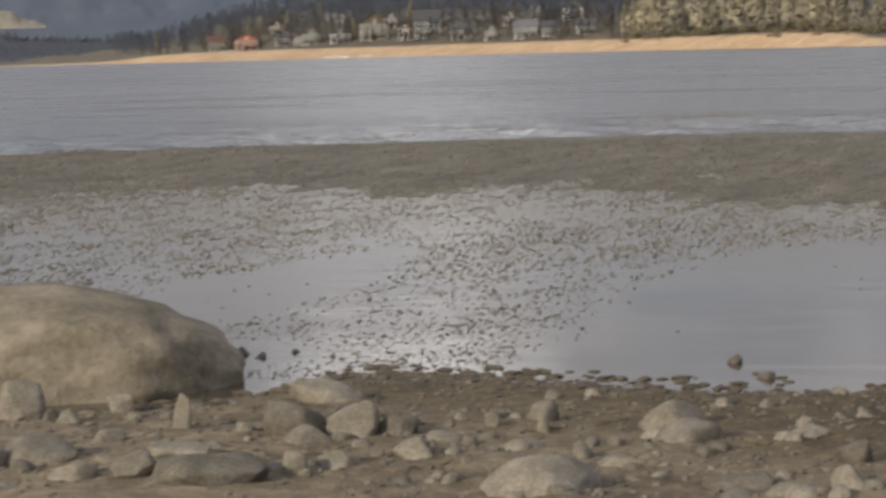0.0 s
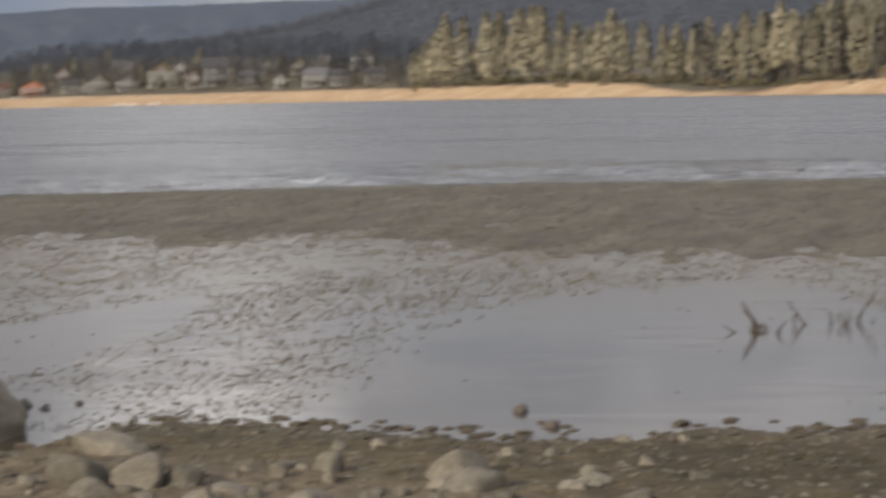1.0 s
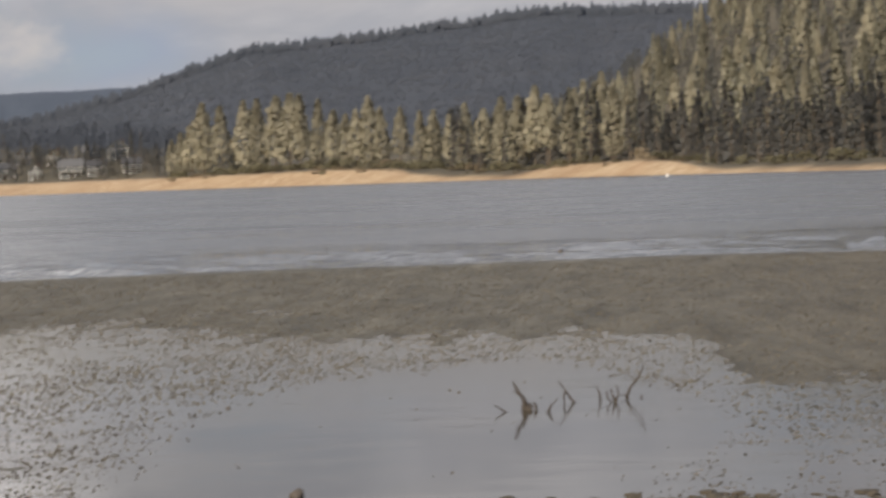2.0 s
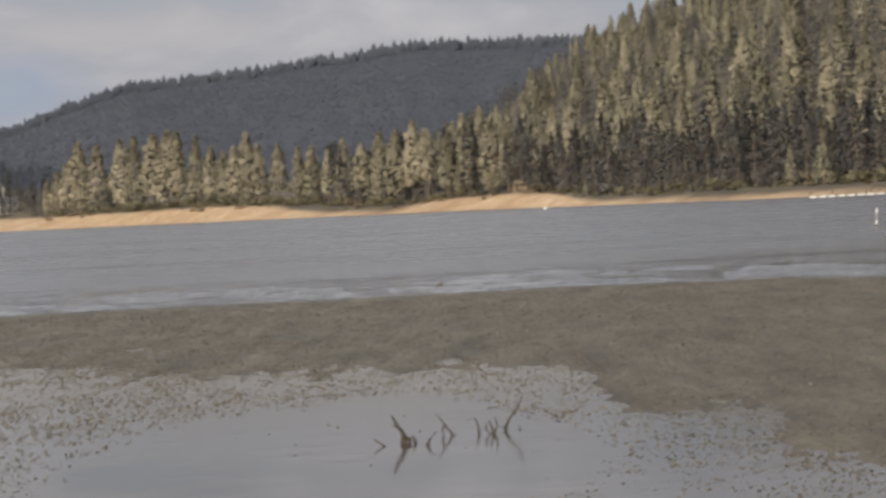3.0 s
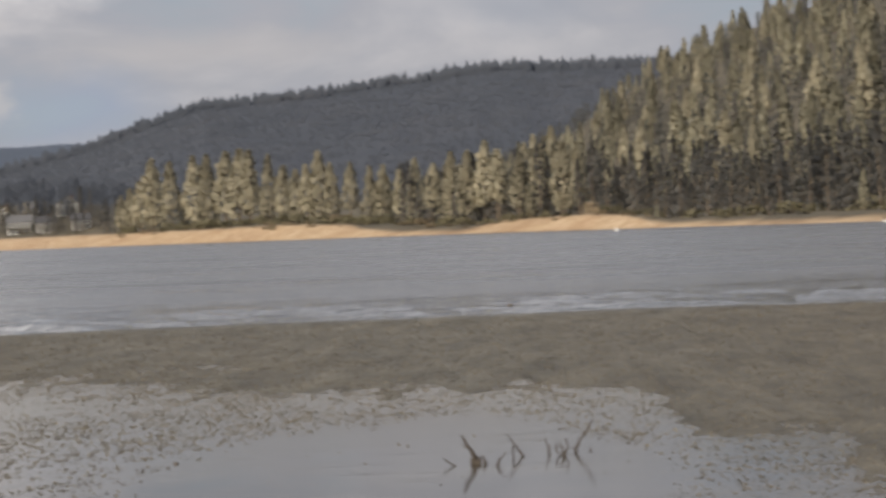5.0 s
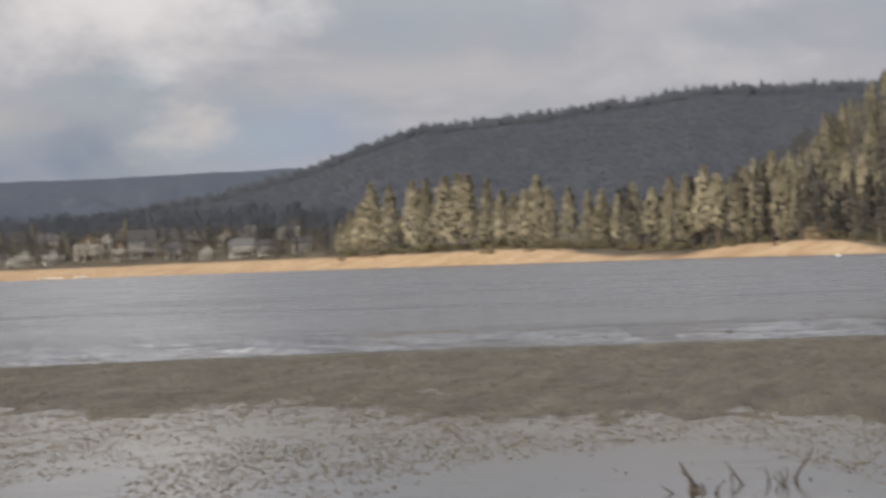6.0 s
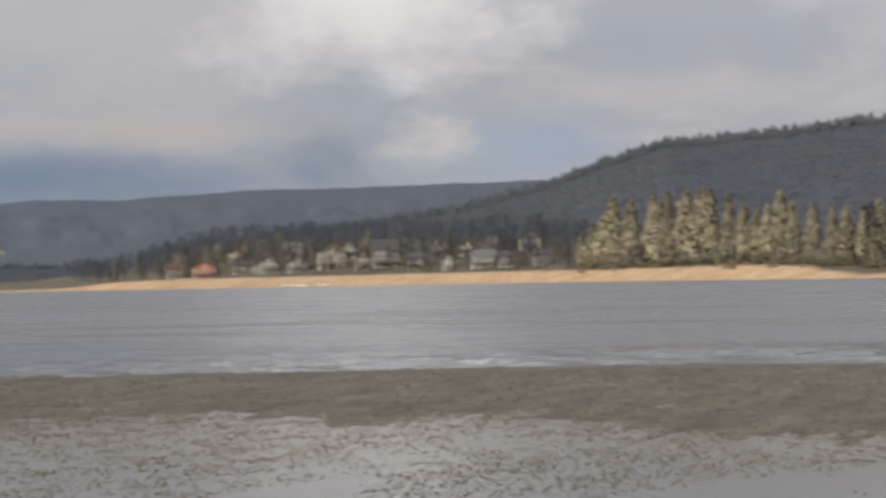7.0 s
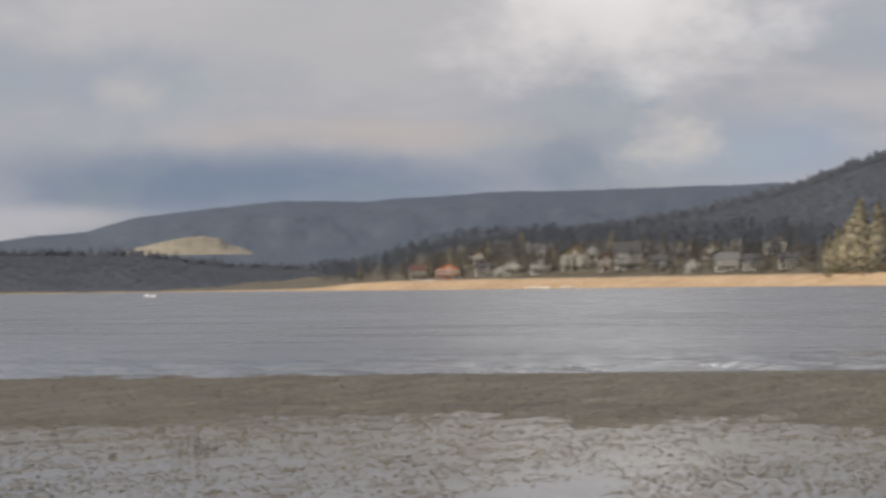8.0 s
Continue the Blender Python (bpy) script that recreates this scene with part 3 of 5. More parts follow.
# ---- ridges behind ----
def ridge(name, label, az, el, near, far, base, mat, rough, trees, tree_h, seed, on_crest=0.08, crest_h=1.7):
    """A wooded ridge: its crest stands at the elevations el over the headings az, at the distance far."""
    swell = 0.03 * far * math.tan(radians(max(el))) if max(el) < 3 else 2.2
    a = np.linspace(az[0], az[-1], 500)
    k = np.linspace(0, 1, 40)
    A, K = np.meshgrid(a, k, indexing="ij")
    D = near + (far - near) * K
    crest = far * np.tan(np.radians(np.interp(A, az, el) + rough * fractal(A * 1.1, A * 0, 4, seed))) - tree_h * 0.8
    Z = base + (crest - base) * (K ** 0.85) * (1 + 0.10 * (1 - K) * fractal(A * 0.5, K * 3, 3, seed + 5)) + swell * fractal(A * 1.6, K * 7, 3, seed + 8) * np.sin(K * math.pi)
    R = np.radians(A)
    ob = new(name, mesh_of(name, np.stack([(D * np.sin(R)).ravel(), (D * np.cos(R)).ravel(), Z.ravel()], 1), grid_faces(len(a), len(k)), mat, True))
    tagged(ob, label, "hill", kind="structure")
    rnd = np.random.RandomState(seed)
    ia = rnd.rand(trees) * (len(a) - 2)
    ik = rnd.rand(trees) ** 0.7
    n = int(trees * on_crest)
    ik[:n] = 0.95 + 0.05 * rnd.rand(n)
    vs, fc = [], []
    ai = a[0] + (a[-1] - a[0]) * ia / (len(a) - 1)
    D2 = near + (far - near) * ik
    cr = far * np.tan(np.radians(np.interp(ai, az, el) + rough * fractal(ai * 1.1, ai * 0, 4, seed))) - tree_h * 0.8
    Z2 = base + (cr - base) * (ik ** 0.85) * (1 + 0.10 * (1 - ik) * fractal(ai * 0.5, ik * 3, 3, seed + 5)) + swell * fractal(ai * 1.6, ik * 7, 3, seed + 8) * np.sin(ik * math.pi)
    for j in range(trees):
        x, y = pol(ai[j], D2[j])
        h = tree_h * (0.75 + 0.5 * rnd.rand() ** 1.5)
        w = h * (0.22 + 0.10 * rnd.rand())
        if j >= n:
            h, w = h * 0.32, w * 0.62
        else:
            h, w = h * crest_h * (0.35 + 0.75 * rnd.rand()), w * 1.05
        b0 = len(vs)
        turn = rnd.rand() * 6.283
        for lev, (zf, rf) in enumerate(((0.05, 1.0), (0.55, 0.7))):
            for q in range(4):
                t = q * 1.5708 + lev * 0.7 + turn
                r = w * rf * (0.7 + 0.6 * rnd.rand())
                vs.append((x + r * math.cos(t), y + r * math.sin(t), Z2[j] + h * (zf + 0.08 * rnd.rand())))
        vs.append((x, y, Z2[j] + h))
        for q in range(4):
            i0, i1 = b0 + q, b0 + (q + 1) % 4
            fc.append((i0, i1, i1 + 4, i0 + 4))
            fc.append((i0 + 4, i1 + 4, b0 + 8))
    me = mesh_of(name + "_trees", vs, fc, mat, True)
    rows = np.array(vs).reshape(-1, 9, 3)
    out = rows - rows[:, 8:9]
    out[:, :, 2] = 0
    out = 0.22 * out / np.maximum(np.linalg.norm(out, axis=2, keepdims=True), 0.3)
    back = rows / np.linalg.norm(rows, axis=2, keepdims=True)
    out = out - 0.45 * back + np.array((0, 0, 0.75)) + 0.10 * (rnd.rand(len(rows), 1, 3) - 0.5)
    me.normals_split_custom_set_from_vertices((out / np.linalg.norm(out, axis=2, keepdims=True)).reshape(-1, 3).tolist())
    wood = new(name.replace("hill", "forest"), me)
    tagged(wood, label.replace("ridge", "conifers on the ridge"), "forest", kind="stuff")


ridge("hill_middle", "forested ridge behind the shore, haze painted into its dark blue-grey", [-21.2, -20, -17, -14, -11.4, -9.9, -8.4, -5.8, -3.5, -1.8, 0.5, 2.3, 5, 9], [0.9, 1.15, 1.42, 1.8, 2.43, 2.95, 3.36, 3.57, 3.78, 4.03, 4.04, 4.0, 3.9, 3.9],
      1400, 2300, 3, HAZE_WOODS, 0.05, 15000, 8.0, 5, 0.176, 1.25)
ridge("hill_distant", "wooded ridge far off, blue-grey haze painted into its colour", [-40, -33, -30.6, -29.8, -28.6, -27.4, -23.8, -21.9, -18.8, -14.4, -11.4, -8, -4], [1.1, 1.2, 1.3, 1.42, 1.5, 1.84, 2.2, 2.17, 2.35, 2.42, 2.46, 2.4, 2.3],
      2300, 3900, 5, HAZE_FARWOODS, 0.03, 7000, 3.4, 9, 0.05, 1.0)
ridge("hill_headland", "wooded headland across the lake, haze painted into its dark blue-grey", [-44, -36, -30.6, -27.4, -26.2, -24.9, -23.5, -21.8, -20.5], [1.0, 1.1, 1.08, 1.04, 0.85, 0.70, 0.66, 0.62, 0.4],
      1780, 2100, 1, HAZE_WOODS, 0.03, 6000, 6.5, 13, 0.16, 1.2)


def bare_field():
    """Dry open slope above the headland's trees, shaped to fit the camera's view."""
    a = np.linspace(-27.7, -24.6, 90)
    k = np.linspace(0.0, 1.0, 12)
    A, K = np.meshgrid(a, k, indexing="ij")
    top = np.interp(a, [-27.7, -27.3, -26.8, -26.2, -25.8, -25.4, -25.2, -24.9, -24.6], [0.95, 1.05, 1.17, 1.26, 1.29, 1.25, 1.12, 1.02, 0.95])[:, None] + 0.035 * fractal(a * 6, a * 0, 4, 2)[:, None]
    E = 0.85 + (top - 0.85) * K + 0.01 * fractal(A * 4, K * 2, 2, 3)
    D = 2230 + 40 * K
    R = np.radians(A)
    verts = np.stack([(D * np.sin(R)).ravel(), (D * np.cos(R)).ravel(), (EYE + D * np.tan(np.radians(E))).ravel()], 1)
    ob = new("field", mesh_of("field", verts, grid_faces(len(a), len(k)), speckled("dry_grass", [(0.15, 0.14, 0.118), (0.22, 0.20, 0.158), (0.30, 0.268, 0.205)], 0.012, 0.1, 0.95, 0.0), True))
    tagged(ob, "dry tan open field on the distant hillside", "field", kind="structure")


bare_field()


# ---- trees ----
def tuft(bm, p, size, rnd, squash=0.55):
    """A small uneven clump of needles."""
    vs = []
    for q in range(6):
        d = Vector((rnd.gauss(0, 1), rnd.gauss(0, 1), rnd.gauss(0, 1) * squash))
        if d.length < 0.1:
            d = Vector((1, 0, 0))
        vs.append(bm.verts.new(Vector(p) + d.normalized() * size * rnd.uniform(0.6, 1.25) * Vector((1, 1, squash)).length / 1.5))
    for tri in ((0, 1, 2), (2, 3, 4), (4, 5, 0), (1, 3, 5)):
        bm.faces.new([vs[i] for i in tri])


def outward(bm):
    for f in bm.faces:
        f.normal_update()
        c = f.calc_center_median()
        if f.normal.dot(Vector((c.x, c.y, 0.4))) < 0:
            f.normal_flip()


def soften(me, height, spread):
    """Needles turn outward: shade the crown by its form, with some unrest."""
    r = random.Random(len(me.vertices))
    out = []
    for v in me.vertices:
        n = Vector((v.co.x / spread, v.co.y / spread, 0.35 + 0.25 * v.co.z / height))
        n += Vector((r.gauss(0, 1), r.gauss(0, 1), r.gauss(0, 1))) * 0.13
        out.append(n.normalized())
    me.polygons.foreach_set("use_smooth", [True] * len(me.polygons))
    me.normals_split_custom_set_from_vertices(out)


def trunk_mesh(bm, h, r, lean, rnd):
    rings = 6
    prev = None
    for k in range(rings):
        f = k / (rings - 1)
        c = Vector((lean * f * f, 0.3 * lean * math.sin(f * 3), h * f))
        ring = [bm.verts.new(c + Vector((math.cos(t), math.sin(t), 0)) * r * (1 - 0.88 * f)) for t in (0, 1.2566, 2.513, 3.77, 5.027)]
        if prev:
            for q in range(5):
                bm.faces.new((prev[q], prev[(q + 1) % 5], ring[(q + 1) % 5], ring[q]))
        prev = ring


def conifer(kind, seed, h, crown_from, width, clumps, pointed):
    rnd = random.Random(seed)
    root = new(kind, None)
    lean = rnd.uniform(-0.6, 0.6)
    bm = bmesh.new()
    trunk_mesh(bm, h * 0.97, h * 0.014, lean, rnd)
    # limbs
    for k in range(16):
        f = rnd.uniform(crown_from * 0.6, 0.95)
        t = rnd.uniform(0, 6.283)
        reach = width * (1 - f) ** 0.6 * rnd.uniform(0.5, 1.0)
        a = Vector((lean * f * f, 0, h * f))
        b = a + Vector((math.cos(t) * reach, math.sin(t) * reach, reach * rnd.uniform(-0.2, 0.25)))
        s = h * 0.003
        vs = [bm.verts.new(a + Vector((0, 0, s))), bm.verts.new(a + Vector((s, 0, -s))), bm.verts.new(a + Vector((-s, 0, -s))), bm.verts.new(b)]
        for tri in ((0, 1, 3), (1, 2, 3), (2, 0, 3)):
            bm.faces.new([vs[i] for i in tri])
    part("trunk", bm, BARK, root)
    bm = bmesh.new()
    lobes = [(rnd.uniform(0, 6.283), rnd.uniform(0, 1), rnd.uniform(0.25, 0.75)) for _ in range(14)]
    for k in range(clumps):
        f = rnd.random() ** 0.85
        z = crown_from + (1.0 - crown_from) * f
        t = rnd.uniform(0, 6.283)
        if pointed:
            w = width * (1 - f) ** 0.85 * (0.92 + 0.12 * math.sin(f * 46))
        else:
            w = 1.38 * width * min(1.0, (0.50 + 2.0 * f)) * (1 - f) ** 0.74 * (0.90 + 0.10 * math.sin(f * 23 + seed + 2.0 * math.sin(t)))
        for la, lf, lw in lobes:
            dt = (t - la + math.pi) % 6.283 - math.pi
            w *= 1 + lw * 0.8 * math.exp(-(dt / 0.5) ** 2 - ((f - lf) / 0.09) ** 2) - 0.035
        r = w * math.sqrt(rnd.uniform(0.45, 1.0))
        tuft(bm, (lean * z * z + r * math.cos(t), r * math.sin(t), h * z - 0.16 * r), h * rnd.uniform(0.014, 0.035), rnd, 0.8)
    outward(bm)
    crown = part("crown", bm, {"pine_tree": PINE, "spruce_tree": SPRUCE, "fir_tree": SHADE_FIR}[kind], root)
    soften(crown.data, h, width)
    return root


protos = {"pine_tree": [], "spruce_tree": []}
for i in range(7):
    protos["pine_tree"].append(tagged(conifer("pine_tree", 100 + i, 20, 0.10 + 0.03 * i, 3.9 + 0.4 * (i % 3), 820, False), "tall sunlit pine with a ragged yellow-green crown", "tree", "pines on the far shore"))
for i in range(6):
    protos["spruce_tree"].append(tagged(conifer("spruce_tree", 200 + i, 20, 0.05 + 0.02 * i, 4.5 + 0.3 * i, 620, True), "pointed green spruce on the far hillside", "tree", "spruces on the far shore"))
used = set()
shore = lambda a: float(np.interp(a, SHORE_A, SHORE_D))


def tree(kind, az, d, h, rnd, broad=1.0):
    x, y, z = spot(az, d)
    k = rnd.randrange(len(protos[kind]))
    wide = rnd.uniform(1.0, 1.4) * broad
    m = pose(x, y, z - 0.2, 0, 0, rnd.uniform(0, 360)) @ Matrix.Diagonal((h / 20 * wide, h / 20 * wide, h / 20, 1))
    ob = protos[kind][k]
    if (kind, k) not in used:
        used.add((kind, k))
        ob.matrix_basis = m
    else:
        keep = ob.matrix_basis.copy()
        ob.scale = (1, 1, 1)
        copy_thing(ob, m)
        ob.matrix_basis = keep


rnd = random.Random(4)
# the row of pines behind the beach: heading, height in metres
ROW = [(-10.55, 12), (-10.3, 13), (-10.05, 15), (-9.75, 19.5), (-9.3, 21), (-8.78, 20.5), (-8.42, 21.5), (-8.0, 21.5), (-7.65, 22), (-7.4, 21.5), (-6.95, 19.5), (-6.6, 17), (-6.25, 17),
       (-5.98, 17.5), (-5.7, 22.5), (-5.4, 17), (-4.95, 19), (-4.45, 16.5), (-4.15, 17), (-3.7, 17.5), (-3.35, 20), (-2.9, 19), (-2.45, 22), (-2.05, 23), (-1.65, 24), (-1.3, 21), (-0.8, 21), (-0.25, 22), (0.3, 23), (0.7, 22)]
for a, h in ROW:
    tree("pine_tree", a, shore(a) * 1.10 + rnd.uniform(4, 14), 1.19 * h * shore(a) / 720 * rnd.uniform(0.92, 1.06), rnd, 1.04)
# undergrowth of young trees between them
for i in range(16):
    a = -10.4 + 8.6 * rnd.random()
    tree("spruce_tree", a, shore(a) * 1.11 + rnd.uniform(10, 40), rnd.uniform(6, 12) * shore(a) / 700, rnd)
# the wooded hillside: tall trees that stand clear of the rest
for i in range(12):
    a = -2.4 + 14.4 * (i + rnd.random()) / 12
    tree("pine_tree" if rnd.random() < 0.5 else "spruce_tree", a, shore(a) * 1.09 + rnd.uniform(40, 70), rnd.uniform(13, 19) * (0.75 + 0.25 * shore(a) / 450), rnd, 0.85)
for i in range(190):
    a = -2.6 + 14.8 * rnd.random()
    s = 70 + 560 * rnd.random() ** 1.3
    tree("pine_tree" if rnd.random() < 0.3 else "spruce_tree", a, shore(a) * 1.09 + s, 9 + 11 * rnd.random() ** 1.3, rnd, 0.95)
# single spruces in front of the dark woods: heading, height
for a, h in ((10.2, 9.6), (8.35, 9.5), (7.55, 6.5), (2.55, 3.0), (-0.55, 8.5)):
    tree("spruce_tree", a, shore(a) * 1.075 + 3, h, rnd, 0.8)
# firs with the woods' shade put into their dark colour, at the hillside's foot
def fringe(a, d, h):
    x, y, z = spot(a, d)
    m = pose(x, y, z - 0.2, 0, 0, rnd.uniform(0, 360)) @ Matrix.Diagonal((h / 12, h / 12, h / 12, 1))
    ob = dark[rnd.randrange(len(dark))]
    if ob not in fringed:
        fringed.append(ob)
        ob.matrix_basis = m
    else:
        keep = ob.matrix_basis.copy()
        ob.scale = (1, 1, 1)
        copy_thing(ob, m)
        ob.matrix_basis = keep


fringed = []
dark = [tagged(conifer("fir_tree", 400 + i, 12, 0.03, 2.6 + 0.25 * i, 220, True), "bushy young fir on the far shore, shade painted into its dark colour", "tree", "dark firs on the far shore") for i in range(4)]
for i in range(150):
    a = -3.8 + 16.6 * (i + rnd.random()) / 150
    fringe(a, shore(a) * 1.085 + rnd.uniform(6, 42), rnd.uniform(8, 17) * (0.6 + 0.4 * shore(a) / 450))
for i in range(54):
    a = 1.3 + 6.2 * rnd.random()
    tree("pine_tree" if i % 2 else "spruce_tree", a, shore(a) * 1.09 + 22 + (620 + 0.35 * shore(a)) * rnd.uniform(0.75, 1.0), rnd.uniform(9, 15), rnd)
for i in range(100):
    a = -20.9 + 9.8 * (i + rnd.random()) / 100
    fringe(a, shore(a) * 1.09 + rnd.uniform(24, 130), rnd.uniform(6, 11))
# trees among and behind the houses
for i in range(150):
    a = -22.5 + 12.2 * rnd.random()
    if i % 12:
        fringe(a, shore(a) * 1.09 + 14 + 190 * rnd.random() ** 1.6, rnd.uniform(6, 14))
        continue
    tree("spruce_tree" if rnd.random() < 0.85 else "pine_tree", a, shore(a) * 1.1 + 12 + 200 * rnd.random() ** 1.6, rnd.uniform(7, 14), rnd)


def scattered(name, label, category, meshes, places, mat):
    """Many small alike things, joined into one mesh. places: (which mesh, matrix)."""
    vs, fc, base = [], [], 0
    data = []
    for me in meshes:
        co = np.empty(len(me.vertices) * 3)
        me.vertices.foreach_get("co", co)
        data.append((co.reshape(-1, 3), [tuple(p.vertices) for p in me.polygons]))
    for k, m in places:
        co, faces = data[k]
        a = np.array(m)
        vs.append(co @ a[:3, :3].T + a[:3, 3])
        fc += [tuple(i + base for i in f) for f in faces]
        base += len(co)
    ob = new(name, mesh_of(name, np.concatenate(vs), fc, mat))
    return tagged(ob, label, category, kind="stuff")


def crown_only(seed, clumps, pointed):
    r = random.Random(seed)
    bm = bmesh.new()
    for k in range(clumps):
        f = r.random() ** 0.85
        t = r.uniform(0, 6.283)
        w = (3.6 * (1 - f) ** 0.8 if pointed else 3.7 * math.sqrt(max(0.03, math.sin((0.1 + 0.88 * f) * math.pi)))) * r.uniform(0.6, 1.1)
        rad = w * math.sqrt(r.uniform(0.5, 1))
        tuft(bm, (rad * math.cos(t), rad * math.sin(t), 20 * (0.06 + 0.94 * f) - 0.15 * rad), r.uniform(0.7, 1.15), r)
    outward(bm)
    me = finish("far_crown", bm, SPRUCE)
    return me


crowns = [crown_only(300 + i, 58, i % 3 > 0) for i in range(6)]
places = []
for i in range(1350):
    a = -4.5 + 18.5 * rnd.random()
    d = shore(a) * 1.09 + 48 + 820 * rnd.random()
    x, y, z = spot(a, d)
    h = rnd.uniform(6.5, 12) / 20
    places.append((rnd.randrange(6), pose(x, y, z - 0.3, 0, 0, rnd.uniform(0, 360)) @ Matrix.Diagonal((h * rnd.uniform(0.9, 1.2), h, h, 1))))
scattered("hillside_forest", "dense mixed conifers covering the near hillside, shade painted into their colour", "forest", crowns, places, SHADE_UNDERWOOD)
places = []
for i in range(750):
    a = -23 + 14.5 * rnd.random()
    d = shore(a) * 1.1 + 70 + 500 * rnd.random()
    x, y, z = spot(a, d)
    h = rnd.uniform(9, 16) / 20
    places.append((rnd.randrange(6), pose(x, y, z - 0.3, 0, 0, rnd.uniform(0, 360)) @ Matrix.Diagonal((h, h, h, 1))))
scattered("village_forest", "conifers rising behind the houses, haze painted into their dark blue-grey", "forest", crowns, places, HAZE_WOODS)


# ---- shrubs along the shore ----
def shrub(seed, mat):
    r = random.Random(seed)
    root = new("shrub", None)
    bm = bmesh.new()
    for k in range(5):
        t = r.uniform(0, 6.283)
        vs = [bm.verts.new((0.06 * math.cos(q) , 0.06 * math.sin(q), 0)) for q in (0, 2.1, 4.2)] + [bm.verts.new((0.7 * math.cos(t), 0.7 * math.sin(t), 1.0))]
        for tri in ((0, 1, 3), (1, 2, 3), (2, 0, 3)):
            bm.faces.new([vs[i] for i in tri])
    part("stem", bm, BARK, root)
    bm = bmesh.new()
    for k in range(110):
        t, f = r.uniform(0, 6.283), r.random()
        w = 1.1 * math.sqrt(max(0.05, 1 - (f * 1.02 - 0.25) ** 2)) * math.sqrt(r.uniform(0.15, 1)) * (1 + 0.3 * math.sin(3 * t + seed))
        tuft(bm, (w * math.cos(t), w * math.sin(t), 0.25 + 1.25 * f * r.uniform(0.8, 1)), r.uniform(0.12, 0.26), r, 0.8)
    part("crown", bm, mat, root)
    return root


DRYBUSH = speckled("dry_shrub", [(0.15, 0.12, 0.078), (0.23, 0.185, 0.125), (0.31, 0.255, 0.175)], 1.2, 8, 0.9, 0.0, vary=0.2)
GREENBUSH = speckled("green_shrub", [(0.105, 0.098, 0.062), (0.155, 0.142, 0.090), (0.205, 0.185, 0.12)], 1.2, 8, 0.9, 0.0, vary=0.25)
green, dry = shrub(1, GREENBUSH), shrub(2, DRYBUSH)
tagged(green, "low olive-green shrub at the top of the beach", "shrub", "shrubs on the far shore")
tagged(dry, "pale dry tan shrub on the sandy shore", "shrub", "dry shrubs on the far shore")
x, y, z = spot(0.93, shore(0.93) * 1.07)
dry.matrix_basis = pose(x, y, z - 0.1) @ Matrix.Diagonal((1.5, 1.2, 1.7, 1))
x, y, z = spot(-7.2, shore(-7.2) * 1.085)
green.matrix_basis = pose(x, y, z - 0.1) @ Matrix.Diagonal((2, 2, 2, 1))
for i in range(150):
    a = -10.8 + 7.6 * rnd.random() if i % 3 else -3.5 + 15 * rnd.random()
    d = shore(a) * (1.075 + 0.02 * rnd.random()) + rnd.uniform(0, 18)
    x, y, z = spot(a, d)
    h = (0.6 + 2.0 * rnd.random() ** 2) * (0.6 + 0.4 * shore(a) / 600)
    ob = dry if rnd.random() < 0.1 else green
    keep = ob.matrix_basis.copy()
    ob.scale = (1, 1, 1)
    copy_thing(ob, pose(x, y, z - 0.1, 0, 0, rnd.uniform(0, 360)) @ Matrix.Diagonal((h * 1.4, h * 1.3, h * 0.75, 1)))
    ob.matrix_basis = keep


for i in range(60):
    a = -10.6 + 13.5 * rnd.random()
    d = shore(a) * (1.035 + 0.045 * rnd.random() ** 0.6)
    x, y, z = spot(a, d)
    h = (0.35 + 0.6 * rnd.random() ** 2) * (0.6 + 0.4 * shore(a) / 600)
    ob = green if rnd.random() < 0.35 else dry
    keep = ob.matrix_basis.copy()
    ob.scale = (1, 1, 1)
    copy_thing(ob, pose(x, y, z - 0.1, 0, 0, rnd.uniform(0, 360)) @ Matrix.Diagonal((h * rnd.uniform(1.5, 3.0), h * 1.3, h * 0.8, 1)))
    ob.matrix_basis = keep


# ---- the village ----
GLASS = plain("window_glass", (0.05, 0.06, 0.07), 0.15)
WHITE = plain("white_paint", (0.74, 0.74, 0.72), 0.6)
PAINT = {"rust": plain("rust_siding", (0.30, 0.115, 0.062), 0.8), "brown": plain("brown_siding", (0.063, 0.038, 0.026), 0.8), "grey": plain("grey_siding", (0.058, 0.058, 0.059), 0.8),
         "pale": plain("pale_siding", (0.096, 0.096, 0.090), 0.8), "green": plain("green_grey_siding", (0.089, 0.098, 0.081), 0.8), "dark": plain("dark_siding", (0.038, 0.038, 0.040), 0.8), "tan": plain("tan_siding", (0.085, 0.069, 0.047), 0.8)}
ROOF = {"grey": plain("grey_shingles", (0.055, 0.055, 0.06), 0.9), "pale": plain("pale_roof", (0.115, 0.115, 0.12), 0.8), "red": plain("red_roof", (0.085, 0.045, 0.036), 0.85), "dark": plain("dark_roof", (0.07, 0.07, 0.075), 0.9)}


def box(bm, x0, x1, y0, y1, z0, z1):
    vs = [bm.verts.new(p) for p in ((x0, y0, z0), (x1, y0, z0), (x1, y1, z0), (x0, y1, z0), (x0, y0, z1), (x1, y0, z1), (x1, y1, z1), (x0, y1, z1))]
    for f in ((3, 2, 1, 0), (4, 5, 6, 7), (0, 1, 5, 4), (1, 2, 6, 5), (2, 3, 7, 6), (3, 0, 4, 7)):
        bm.faces.new([vs[i] for i in f])


def boxed(*boxes):
    bm = bmesh.new()
    for b in boxes:
        box(bm, *b)
    return bm


